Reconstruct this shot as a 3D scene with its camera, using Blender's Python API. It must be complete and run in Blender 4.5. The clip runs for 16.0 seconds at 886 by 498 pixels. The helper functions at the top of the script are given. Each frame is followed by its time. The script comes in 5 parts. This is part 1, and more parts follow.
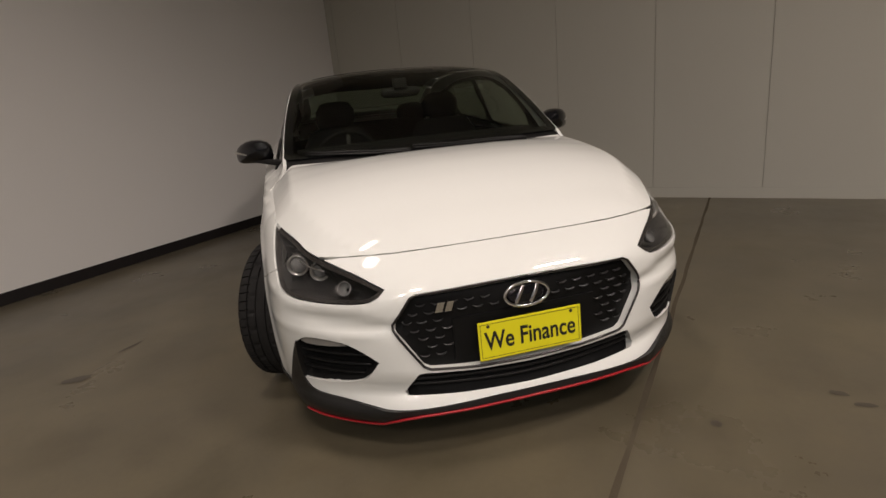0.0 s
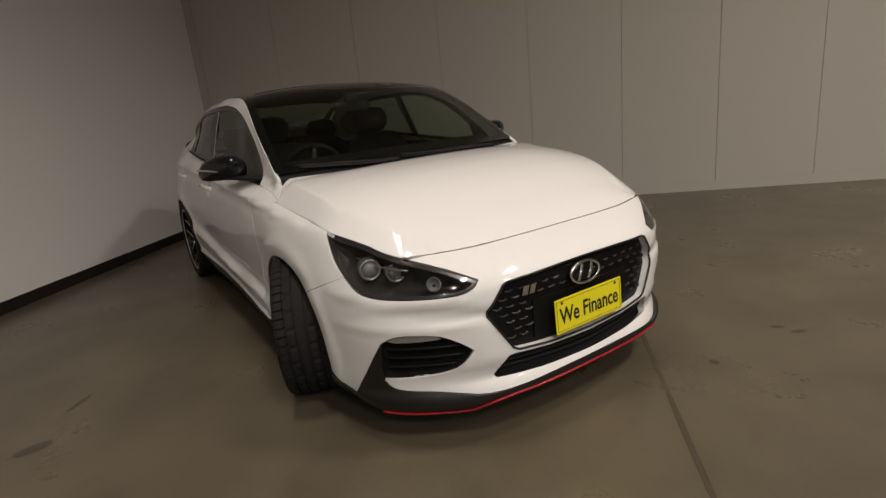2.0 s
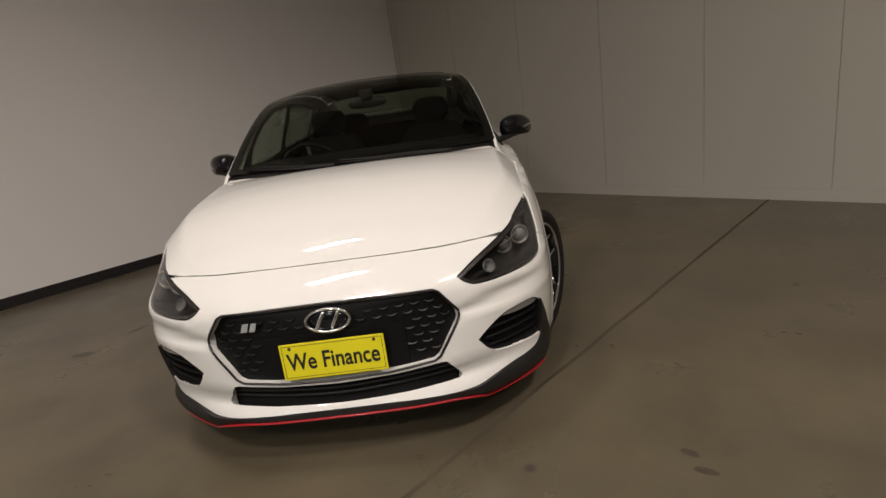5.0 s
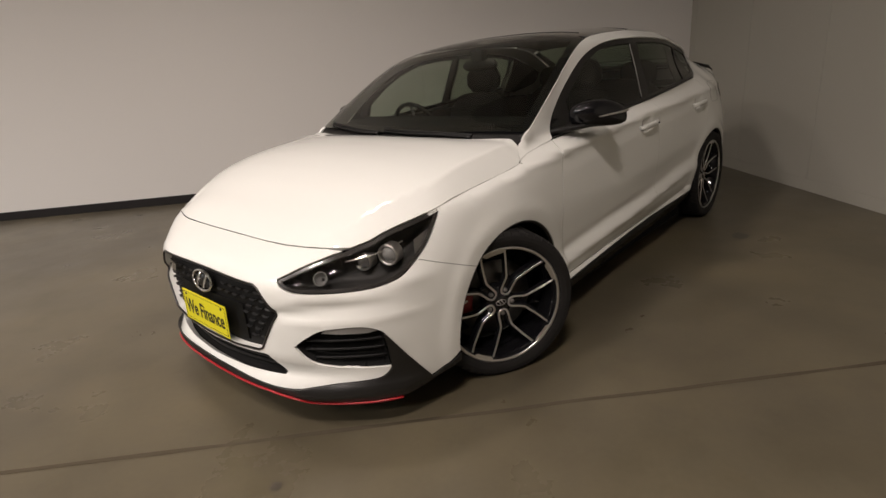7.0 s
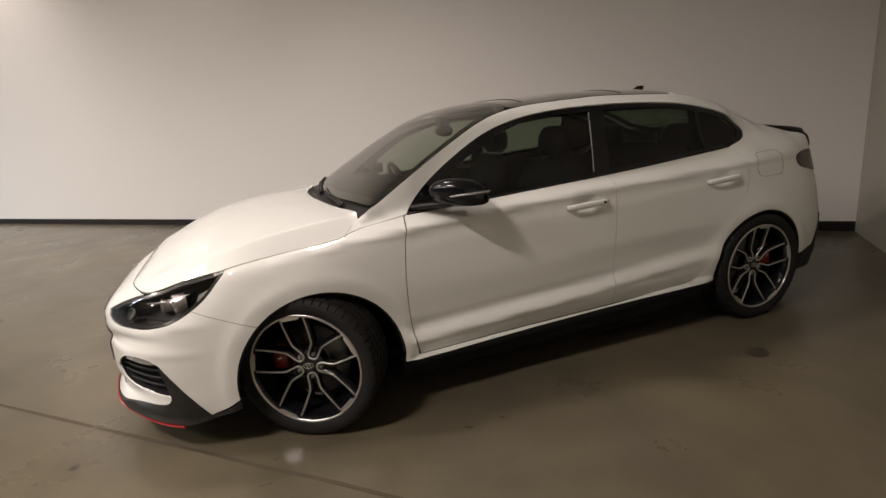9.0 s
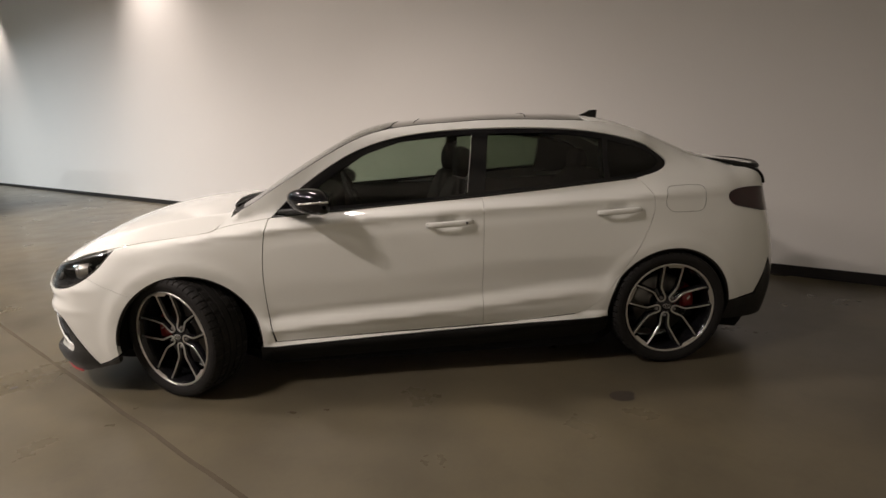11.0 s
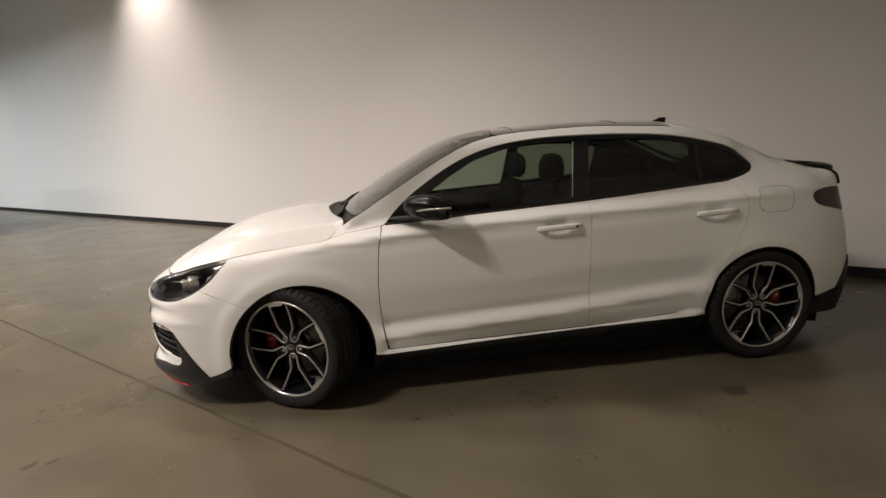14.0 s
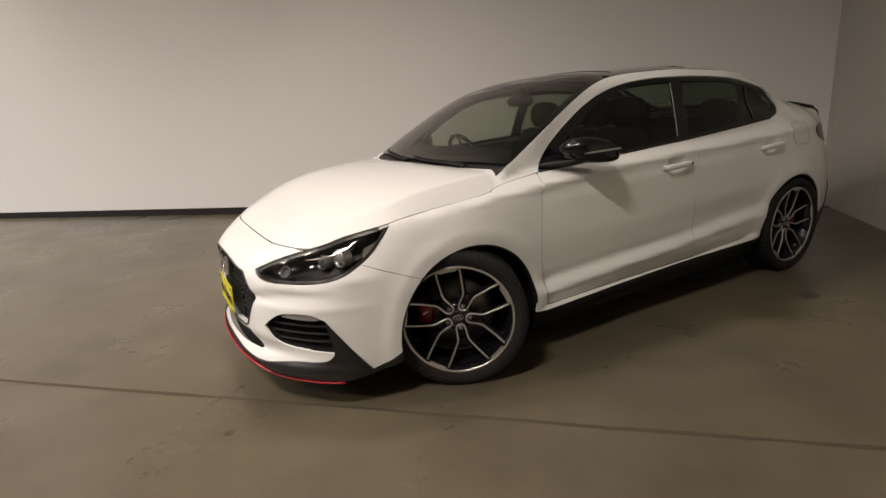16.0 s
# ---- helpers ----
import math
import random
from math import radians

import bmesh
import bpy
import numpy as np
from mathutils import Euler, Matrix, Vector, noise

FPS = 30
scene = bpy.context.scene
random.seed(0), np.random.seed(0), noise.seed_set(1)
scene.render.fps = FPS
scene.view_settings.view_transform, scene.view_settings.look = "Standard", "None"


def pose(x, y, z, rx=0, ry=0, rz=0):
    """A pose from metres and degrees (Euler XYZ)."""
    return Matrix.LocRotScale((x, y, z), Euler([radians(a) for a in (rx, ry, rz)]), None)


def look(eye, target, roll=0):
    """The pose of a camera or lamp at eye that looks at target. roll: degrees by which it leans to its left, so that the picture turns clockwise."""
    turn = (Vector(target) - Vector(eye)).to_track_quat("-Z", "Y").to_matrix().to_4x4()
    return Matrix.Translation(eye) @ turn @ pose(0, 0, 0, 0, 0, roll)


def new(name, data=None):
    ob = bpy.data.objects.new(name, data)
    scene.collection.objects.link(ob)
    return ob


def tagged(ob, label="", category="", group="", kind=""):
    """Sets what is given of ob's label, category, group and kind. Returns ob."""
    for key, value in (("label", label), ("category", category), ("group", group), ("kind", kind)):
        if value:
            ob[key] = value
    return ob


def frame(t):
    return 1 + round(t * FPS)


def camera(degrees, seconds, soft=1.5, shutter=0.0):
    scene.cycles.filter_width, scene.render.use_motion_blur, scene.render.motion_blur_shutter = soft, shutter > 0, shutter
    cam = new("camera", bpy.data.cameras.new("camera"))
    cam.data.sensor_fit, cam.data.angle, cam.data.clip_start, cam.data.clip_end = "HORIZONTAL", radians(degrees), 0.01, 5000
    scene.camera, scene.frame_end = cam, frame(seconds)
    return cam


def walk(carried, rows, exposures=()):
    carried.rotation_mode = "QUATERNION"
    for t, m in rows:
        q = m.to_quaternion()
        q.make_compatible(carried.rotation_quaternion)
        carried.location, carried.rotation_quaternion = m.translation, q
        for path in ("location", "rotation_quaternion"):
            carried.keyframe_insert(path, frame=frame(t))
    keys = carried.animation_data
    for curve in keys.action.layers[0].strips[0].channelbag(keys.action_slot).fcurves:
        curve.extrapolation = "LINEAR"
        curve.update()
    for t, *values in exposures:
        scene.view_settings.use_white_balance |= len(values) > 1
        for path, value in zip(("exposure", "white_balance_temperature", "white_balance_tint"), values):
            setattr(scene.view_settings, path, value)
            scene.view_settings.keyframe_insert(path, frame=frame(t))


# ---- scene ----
cam = camera(79.57, 16.0)
PATH = [
    (0, (3.781, -0.618, 1.209), (1.904, -0.196, 0.661), -5.50),
    (0.5, (3.700, -0.956, 1.206), (1.881, -0.327, 0.663), -5.27),
    (1, (3.582, -1.222, 1.203), (1.824, -0.439, 0.659), -5.40),
    (1.5, (3.549, -1.427, 1.203), (1.858, -0.506, 0.661), -5.71),
    (2, (3.579, -1.473, 1.234), (1.943, -0.453, 0.702), -5.83),
    (2.5, (3.677, -1.328, 1.261), (2.008, -0.352, 0.749), -7.23),
    (3, (3.813, -1.079, 1.275), (2.010, -0.382, 0.762), -9.84),
    (3.5, (3.870, -0.700, 1.262), (1.999, -0.220, 0.745), -11.08),
    (4, (3.907, -0.311, 1.251), (2.017, 0.069, 0.720), -10.88),
    (4.2, (3.919, -0.164, 1.246), (2.012, 0.149, 0.730), -10.46),
    (4.9, (3.919, 0.429, 1.245), (1.994, 0.398, 0.701), -8.41),
    (5.6, (3.782, 1.060, 1.262), (1.957, 0.503, 0.663), -5.39),
    (6.3, (3.450, 1.609, 1.282), (1.838, 0.614, 0.642), -4.24),
    (6.5, (3.330, 1.755, 1.279), (1.779, 0.674, 0.627), -4.16),
    (7, (3.002, 2.080, 1.298), (1.632, 0.781, 0.637), -4.97),
    (7.5, (2.609, 2.315, 1.307), (1.407, 0.842, 0.686), -5.73),
    (8, (2.226, 2.573, 1.343), (1.206, 0.947, 0.778), -5.67),
    (8.5, (1.845, 2.812, 1.345), (0.999, 1.076, 0.824), -4.57),
    (9, (1.488, 3.107, 1.349), (0.845, 1.275, 0.866), -4.58),
    (9.5, (1.134, 3.313, 1.354), (0.657, 1.426, 0.892), -4.45),
    (10, (0.772, 3.478, 1.341), (0.418, 1.562, 0.890), -3.82),
    (10.2, (0.628, 3.549, 1.298), (0.322, 1.618, 0.877), -4.15),
    (10.9, (0.200, 3.598, 1.310), (0.042, 1.648, 0.893), -2.44),
    (11.6, (-0.031, 3.459, 1.382), (-0.100, 1.510, 0.938), 0.45),
    (12.3, (-0.002, 3.413, 1.399), (-0.055, 1.461, 0.966), 2.05),
    (12.5, (0.038, 3.424, 1.377), (-0.027, 1.469, 0.958), 2.25),
    (13, (0.180, 3.507, 1.350), (0.101, 1.545, 0.970), 2.16),
    (13.5, (0.503, 3.593, 1.350), (0.304, 1.638, 0.980), 0.31),
    (14, (0.881, 3.566, 1.300), (0.636, 1.615, 0.932), -2.75),
    (14.5, (1.245, 3.432, 1.322), (0.916, 1.501, 0.916), -4.26),
    (15, (1.691, 3.286, 1.309), (1.139, 1.411, 0.886), -3.77),
    (15.5, (2.103, 3.104, 1.259), (1.383, 1.291, 0.817), -4.10),
    (16, (2.496, 2.819, 1.256), (1.574, 1.120, 0.744), -3.89),
]
walk(cam, [(t, look(eye, target, roll)) for t, eye, target, roll in PATH], [(0, -0.54), (4.2, -0.54), (6.3, -0.28), (9, 0.14), (12.5, 0.36), (16, 0.06)])

# ---- light ----
world = bpy.data.worlds.new("world")
scene.world = world
world.use_nodes = True
world.node_tree.nodes["Background"].inputs[0].default_value = (0.6, 0.62, 0.65, 1)
world.node_tree.nodes["Background"].inputs[1].default_value = 0.0
TURN = -43.1          # heading of the long wall against the car, degrees
ROOM = Matrix.Rotation(radians(TURN), 4, "Z")
WALL_A, WALL_B = -2.713, -2.645      # places of the long wall (across) and the panelled wall (along), in room axes
CEIL = 6.4


def room(a, b, z=0.0, rz=0.0):
    """A pose given in room axes: a along the long wall, b across it."""
    return ROOM @ pose(a, b, z, 0, 0, rz)


def area_lamp(name, a, b, z, sx, sy, power, color, rz=0.0, spread=180):
    data = bpy.data.lights.new(name, "AREA")
    data.shape, data.size, data.size_y, data.energy, data.color, data.spread = "RECTANGLE", sx, sy, power, color, radians(spread)
    ob = new(name, data)
    ob.matrix_world = room(a, b, z, rz)
    return ob


WARM = (1.0, 0.868, 0.80)
# the first entry is a narrow overhead fill, added to brighten the bonnet
PANELS = [(2.1, 0.1, 31, 80), (1.4, 5.7, 262, 134), (5.4, 3.6, 265, 150), (9.1, 3.7, 300, 156), (13.6, 3.7, 250, 150), (18.1, 3.7, 300, 155), (22.6, 3.7, 380, 155), (4.6, 8.4, 230, 144), (9.1, 8.4, 300, 150), (13.6, 8.4, 300, 150)]
# panels from 13 m on are tinted to stand in for entry daylight
DAYLIGHT = (0.86, 0.94, 1.0)
for a, b, power, spread in PANELS:
    area_lamp("panel_lamp", a, b, CEIL - 0.08, 1.15, 0.28, power, WARM if a < 13 else DAYLIGHT, 0, spread)
SPOTS = [(9.4, WALL_A + 0.55, 1250), (20.5, WALL_A + 0.55, 550)]
for a, b, power in SPOTS:
    data = bpy.data.lights.new("wall_spot", "SPOT")
    data.energy, data.color, data.spot_size, data.spot_blend, data.shadow_soft_size = power, WARM, radians(94), 1.0, 0.05
    ob = new("wall_spot", data)
    ob.matrix_world = ROOM @ look((a, b, CEIL - 0.12), (a, b - 0.12, 0))

# ---- materials ----
def material(name, color, rough=0.5, metal=0.0, coat=0.0, bump=0.0, scale=40.0, vary=0.0, vary_scale=3.0, rough_vary=0.0, trans=0.0, ior=1.45, spec=0.5, emit=0.0):
    m = bpy.data.materials.new(name)
    m.use_nodes = True
    nt = m.node_tree
    b = nt.nodes["Principled BSDF"]
    b.inputs["Base Color"].default_value = (*color, 1)
    b.inputs["Roughness"].default_value, b.inputs["Metallic"].default_value = rough, metal
    b.inputs["Coat Weight"].default_value, b.inputs["Coat Roughness"].default_value = coat, 0.03
    b.inputs["Transmission Weight"].default_value, b.inputs["IOR"].default_value = trans, ior
    b.inputs["Specular IOR Level"].default_value = spec
    if emit:
        b.inputs["Emission Color"].default_value, b.inputs["Emission Strength"].default_value = (*color, 1), emit
    if vary or bump or rough_vary:
        tc = nt.nodes.new("ShaderNodeTexCoord")
        n1, n2 = nt.nodes.new("ShaderNodeTexNoise"), nt.nodes.new("ShaderNodeTexNoise")
        n1.inputs["Scale"].default_value, n2.inputs["Scale"].default_value = vary_scale, scale
        n1.inputs["Detail"].default_value, n2.inputs["Detail"].default_value = 6, 4
        for n in (n1, n2):
            nt.links.new(tc.outputs["Object"], n.inputs["Vector"])
        if vary:
            mix = nt.nodes.new("ShaderNodeMix")
            mix.data_type = "RGBA"
            mix.inputs[6].default_value = (*[c * (1 - vary) for c in color], 1)
            mix.inputs[7].default_value = (*[min(1, c * (1 + vary)) for c in color], 1)
            both = nt.nodes.new("ShaderNodeMix")
            both.inputs[0].default_value = 0.3
            nt.links.new(n1.outputs[0], both.inputs[2])
            nt.links.new(n2.outputs[0], both.inputs[3])
            nt.links.new(both.outputs[0], mix.inputs[0])
            nt.links.new(mix.outputs[2], b.inputs["Base Color"])
        if rough_vary:
            mr = nt.nodes.new("ShaderNodeMapRange")
            mr.inputs[3].default_value, mr.inputs[4].default_value = max(0.02, rough - rough_vary), rough + rough_vary
            nt.links.new(n1.outputs[0], mr.inputs[0])
            nt.links.new(mr.outputs[0], b.inputs["Roughness"])
        if bump:
            bp = nt.nodes.new("ShaderNodeBump")
            bp.inputs["Strength"].default_value, bp.inputs["Distance"].default_value = bump, 0.004
            nt.links.new(n2.outputs[0], bp.inputs["Height"])
            nt.links.new(bp.outputs[0], b.inputs["Normal"])
    return m


PAINT = material("white_paint", (0.74, 0.745, 0.71), 0.5, 0, 1.0, 0, 900, 0.012, 2.0, spec=0.2)
BLACK_GLOSS = material("black_gloss", (0.006, 0.006, 0.007), 0.07, 0, 0.0, vary=0.2, vary_scale=6)
LIP_SATIN = material("lip_satin", (0.010, 0.0095, 0.009), 0.42, 0, 0, 0.15, 500, 0.2, 9)
GRILLE_BACK = material("grille_back", (0.004, 0.004, 0.004), 0.5, 0, 0, 0.1, 300, 0.3, 20, spec=0.25)
RIDGE = material("grille_ridge", (0.012, 0.0117, 0.0115), 0.3, vary=0.2)
LENS_GREY = material("lamp_lens", (0.20, 0.20, 0.195), 0.08, 0, 1.0, vary=0.1)
LAMP_BORDER = material("lamp_border", (0.030, 0.027, 0.025), 0.25, 0, 0, vary=0.15)
LAMP_HOUSING = material("lamp_housing", (0.030, 0.029, 0.028), 0.5, 0, 0.0, vary=0.15, spec=0.3)
MARKER = material("marker_lens", (0.20, 0.195, 0.185), 0.12, 0, 1.0, vary=0.1)
BLACK_PLASTIC = material("black_plastic", (0.012, 0.0115, 0.011), 0.45, 0, 0, 0.25, 500, 0.25, 8, spec=0.3)
SKIRT_BLACK = material("skirt_black", (0.006, 0.006, 0.006), 0.35, 0, 0, 0.1, 400, 0.2, 8, spec=0.2)
DARK_SATIN = material("dark_satin", (0.05, 0.048, 0.046), 0.42, 0, 0, 0.15, 400, 0.15, 8)
UNDER = material("underbody", (0.008, 0.008, 0.008), 0.85, 0, 0, 0.3, 60, 0.4, 6, spec=0.1)
RED = material("red_trim", (0.33, 0.010, 0.016), 0.35, 0, 0.3, vary=0.1)
CALIPER = material("caliper_red", (0.18, 0.008, 0.010), 0.35, 0, 0.6, vary=0.2, vary_scale=20)
RUBBER = material("tyre_rubber", (0.017, 0.0162, 0.0155), 0.65, 0, 0, 0.3, 160, 0.35, 12, spec=0.12)
ALLOY = material("machined_alloy", (0.56, 0.545, 0.52), 0.28, 0.9, 0.5, 0.02, 700, 0.06, 30)
STEEL = material("brake_steel", (0.11, 0.105, 0.10), 0.38, 0.9, 0, 0.1, 200, 0.25, 14)
BOLT = material("bolt_steel", (0.30, 0.29, 0.28), 0.35, 0.9, vary=0.1)
SEAL_GREY = material("seal_grey", (0.22, 0.21, 0.20), 0.4, vary=0.1)
CHROME = material("chrome", (0.70, 0.69, 0.67), 0.12, 1.0, vary=0.05)
DARK_CHROME = material("dark_chrome", (0.075, 0.07, 0.068), 0.3, 1.0, vary=0.1)
YELLOW = material("plate_yellow", (0.72, 0.66, 0.012), 0.4, 0, 0.3, 0.05, 300, 0.05, 8)
BLACK_PRINT = material("black_print", (0.012, 0.012, 0.012), 0.5)
LAMP_RED = material("tail_lamp_red", (0.022, 0.003, 0.005), 0.2, 0, 0.35, vary=0.2, vary_scale=15)
CABIN = material("cabin_trim", (0.010, 0.010, 0.010), 0.7, 0, 0, 0.3, 300, 0.3, 10, spec=0.06)
SEAT_CLOTH = material("seat_cloth", (0.005, 0.005, 0.0055), 0.85, 0, 0, 0.4, 400, 0.3, 12, spec=0.04)


def glass(name, tint, rough=0.0, face=0.045, rise=5.0):
    m = bpy.data.materials.new(name)
    m.use_nodes = True
    nt = m.node_tree
    nt.nodes.remove(nt.nodes["Principled BSDF"])
    tr, gl, mix, lw, pw, ma = (nt.nodes.new(k) for k in ("ShaderNodeBsdfTransparent", "ShaderNodeBsdfGlossy", "ShaderNodeMixShader", "ShaderNodeLayerWeight", "ShaderNodeMath", "ShaderNodeMath"))
    tr.inputs[0].default_value = (*tint, 1)
    gl.inputs["Roughness"].default_value = rough
    gl.inputs[0].default_value = (0.9, 0.9, 0.9, 1)
    lw.inputs[0].default_value = 0.5
    pw.operation, ma.operation = "POWER", "MULTIPLY_ADD"
    pw.inputs[1].default_value, ma.inputs[1].default_value, ma.inputs[2].default_value = rise, 1 - face, face
    nt.links.new(lw.outputs["Facing"], pw.inputs[0])
    nt.links.new(pw.outputs[0], ma.inputs[0])
    nt.links.new(ma.outputs[0], mix.inputs[0])
    nt.links.new(tr.outputs[0], mix.inputs[1])
    nt.links.new(gl.outputs[0], mix.inputs[2])
    nt.links.new(mix.outputs[0], nt.nodes["Material Output"].inputs[0])
    return m


SCREEN_GLASS = glass("windscreen_glass", (0.74, 0.78, 0.71), 0.02, 0.07, 3.8)
FRONT_GLASS = glass("door_glass", (0.46, 0.52, 0.45), 0.01)
DARK_GLASS = glass("privacy_glass", (0.25, 0.30, 0.235), 0.01)
CLEAR = glass("lamp_cover", (0.80, 0.80, 0.79), 0.03)
ROOF_GLASS = material("roof_glass", (0.010, 0.009, 0.009), 0.06, 0, 1.0, vary=0.1)


def wall_material(name, color):
    return material(name, color, 0.75, 0, 0, 0.12, 70, 0.035, 0.6)


WALL_WHITE = wall_material("wall_paint", (0.71, 0.69, 0.66))
WALL_PANEL = wall_material("panel_paint", (0.40, 0.386, 0.333))
CEIL_PAINT = wall_material("ceiling_paint", (0.40, 0.39, 0.37))
# unseen north wall, kept near-black to hold down bounce and glass reflections
UNSEEN_DARK_PAINT = wall_material("unseen_wall_dark", (0.08, 0.077, 0.075))
END_PAINT = wall_material("end_wall_paint", (0.30, 0.32, 0.33))
SKIRTING = material("skirting_vinyl", (0.012, 0.010, 0.010), 0.5, 0, 0, 0.1, 60, 0.2, 3)


def concrete():
    m = bpy.data.materials.new("polished_concrete")
    m.use_nodes = True
    nt = m.node_tree
    b = nt.nodes["Principled BSDF"]
    tc = nt.nodes.new("ShaderNodeTexCoord")

    def noise_of(scale, detail, rough=0.6):
        n = nt.nodes.new("ShaderNodeTexNoise")
        n.inputs["Scale"].default_value, n.inputs["Detail"].default_value, n.inputs["Roughness"].default_value = scale, detail, rough
        nt.links.new(tc.outputs["Object"], n.inputs["Vector"])
        return n.outputs[0]

    def ramp(src, stops):
        r = nt.nodes.new("ShaderNodeValToRGB")
        el = r.color_ramp.elements
        while len(el) < len(stops):
            el.new(0.5)
        for e, (p, c) in zip(el, stops):
            e.position, e.color = p, (*c, 1)
        nt.links.new(src, r.inputs[0])
        return r.outputs[0]

    def mix(kind, a, c, f):
        x = nt.nodes.new("ShaderNodeMix")
        x.data_type, x.blend_type = "RGBA", kind
        x.inputs[0].default_value = f
        nt.links.new(a, x.inputs[6])
        nt.links.new(c, x.inputs[7])
        return x.outputs[2]

    cloud = ramp(noise_of(0.55, 7), [(0.28, (0.077, 0.067, 0.048)), (0.5, (0.097, 0.083, 0.055)), (0.74, (0.120, 0.101, 0.062))])
    patch = ramp(noise_of(2.0, 5, 0.5), [(0.30, (0.74, 0.73, 0.71)), (0.48, (0.96, 0.96, 0.96)), (0.72, (1.14, 1.12, 1.08))])
    grain = ramp(noise_of(40, 2), [(0.3, (0.95, 0.95, 0.95)), (0.7, (1.04, 1.04, 1.04))])
    col = mix("MULTIPLY", cloud, patch, 0.85)
    blotch = ramp(noise_of(5.0, 3, 0.5), [(0.28, (0.86, 0.85, 0.83)), (0.48, (1.0, 1.0, 1.0)), (0.75, (1.05, 1.04, 1.03))])
    col = mix("MULTIPLY", col, blotch, 0.8)
    col = mix("MULTIPLY", col, grain, 0.6)
    nt.links.new(col, b.inputs["Base Color"])
    mr = nt.nodes.new("ShaderNodeMapRange")
    mr.inputs[1].default_value, mr.inputs[2].default_value, mr.inputs[3].default_value, mr.inputs[4].default_value = 0.25, 0.75, 0.24, 0.37
    nt.links.new(noise_of(1.7, 6), mr.inputs[0])
    nt.links.new(mr.outputs[0], b.inputs["Roughness"])
    bp = nt.nodes.new("ShaderNodeBump")
    bp.inputs["Strength"].default_value, bp.inputs["Distance"].default_value = 0.025, 0.001
    nt.links.new(noise_of(45, 2), bp.inputs["Height"])
    nt.links.new(bp.outputs[0], b.inputs["Normal"])
    return m


CONCRETE = concrete()
SMUDGE = material("floor_smudge", (0.058, 0.049, 0.037), 0.4, 0, 0, 0.1, 60, 0.3, 14)
JOINT = material("joint_filler", (0.066, 0.054, 0.037), 0.8, 0, 0, 0.4, 80, 0.4, 6, spec=0.1)
STAIN = material("oil_stain", (0.045, 0.038, 0.030), 0.3, 0, 0, 0.1, 60, 0.35, 9)

# ---- mesh helpers ----
def finish(name, bm, mat, parent=None, label="", smooth=True):
    me = bpy.data.meshes.new(name)
    bm.to_mesh(me)
    bm.free()
    for m in (mat if isinstance(mat, (list, tuple)) else [mat]):
        me.materials.append(m)
    if smooth:
        me.shade_smooth()
    ob = new(name, me)
    ob.parent = parent
    if label:
        ob["label"] = label
    return ob


def part(name, bm, mat, parent, label="", smooth=True):
    return finish(name, bm, mat, parent, label, smooth)


def add_box(bm, lo, hi, bevel=0.0, m=None):
    got = bmesh.ops.create_cube(bm, size=1.0)
    vs = got["verts"]
    for v in vs:
        v.co = Vector([(a + b) / 2 + c * (b - a) for a, b, c in zip(lo, hi, v.co)])
    if bevel:
        es = list({e for v in vs for e in v.link_edges})
        r = bmesh.ops.bevel(bm, geom=es, offset=bevel, segments=2, affect="EDGES", profile=0.6)
        vs = list({v for f in r["faces"] for v in f.verts} | {v for v in vs if v.is_valid})
    if m is not None:
        bmesh.ops.transform(bm, matrix=m, verts=vs)
    return vs


def box(name, lo, hi, mat, parent=None, bevel=0.0, m=None, label=""):
    bm = bmesh.new()
    add_box(bm, lo, hi, bevel, m)
    return finish(name, bm, mat, parent, label, smooth=False)


def from_rows(rows, closed_u=False, closed_v=False):
    """A bmesh from a grid of points, rows by columns."""
    bm = bmesh.new()
    vs = [[bm.verts.new(p) for p in row] for row in rows]
    nu, nv = len(vs), len(vs[0])
    for i in range(nu if closed_u else nu - 1):
        for j in range(nv if closed_v else nv - 1):
            bm.faces.new((vs[i][j], vs[i][(j + 1) % nv], vs[(i + 1) % nu][(j + 1) % nv], vs[(i + 1) % nu][j]))
    return bm


def lathe(profile, n=64, axis="Y"):
    """Turns a profile of (radius, along) round the y axis."""
    rows = []
    for k in range(n):
        a = 2 * math.pi * k / n
        rows.append([(r * math.cos(a), h, r * math.sin(a)) for r, h in profile])
    return from_rows(rows, closed_u=True)


def tube(points, radius, n=8, flat=1.0, up=(0, 0, 1)):
    """A rod along points; radius a number or one for each point."""
    p = np.asarray(points, float)
    rad = np.broadcast_to(np.asarray(radius, float), (len(p),))
    t = np.gradient(p, axis=0)
    t /= np.linalg.norm(t, axis=1)[:, None]
    rows = []
    for q, d, r in zip(p, t, rad):
        s = np.cross(d, up)
        s /= np.linalg.norm(s) + 1e-9
        u = np.cross(s, d)
        rows.append([q + r * (math.cos(a) * s + flat * math.sin(a) * u) for a in np.linspace(0, 2 * math.pi, n, endpoint=False)])
    bm = from_rows(rows, closed_v=True)
    bm.verts.ensure_lookup_table()
    bm.faces.new([bm.verts[j] for j in range(n)])
    bm.faces.new([bm.verts[len(bm.verts) - 1 - j] for j in range(n)])
    bmesh.ops.recalc_face_normals(bm, faces=bm.faces)
    return bm


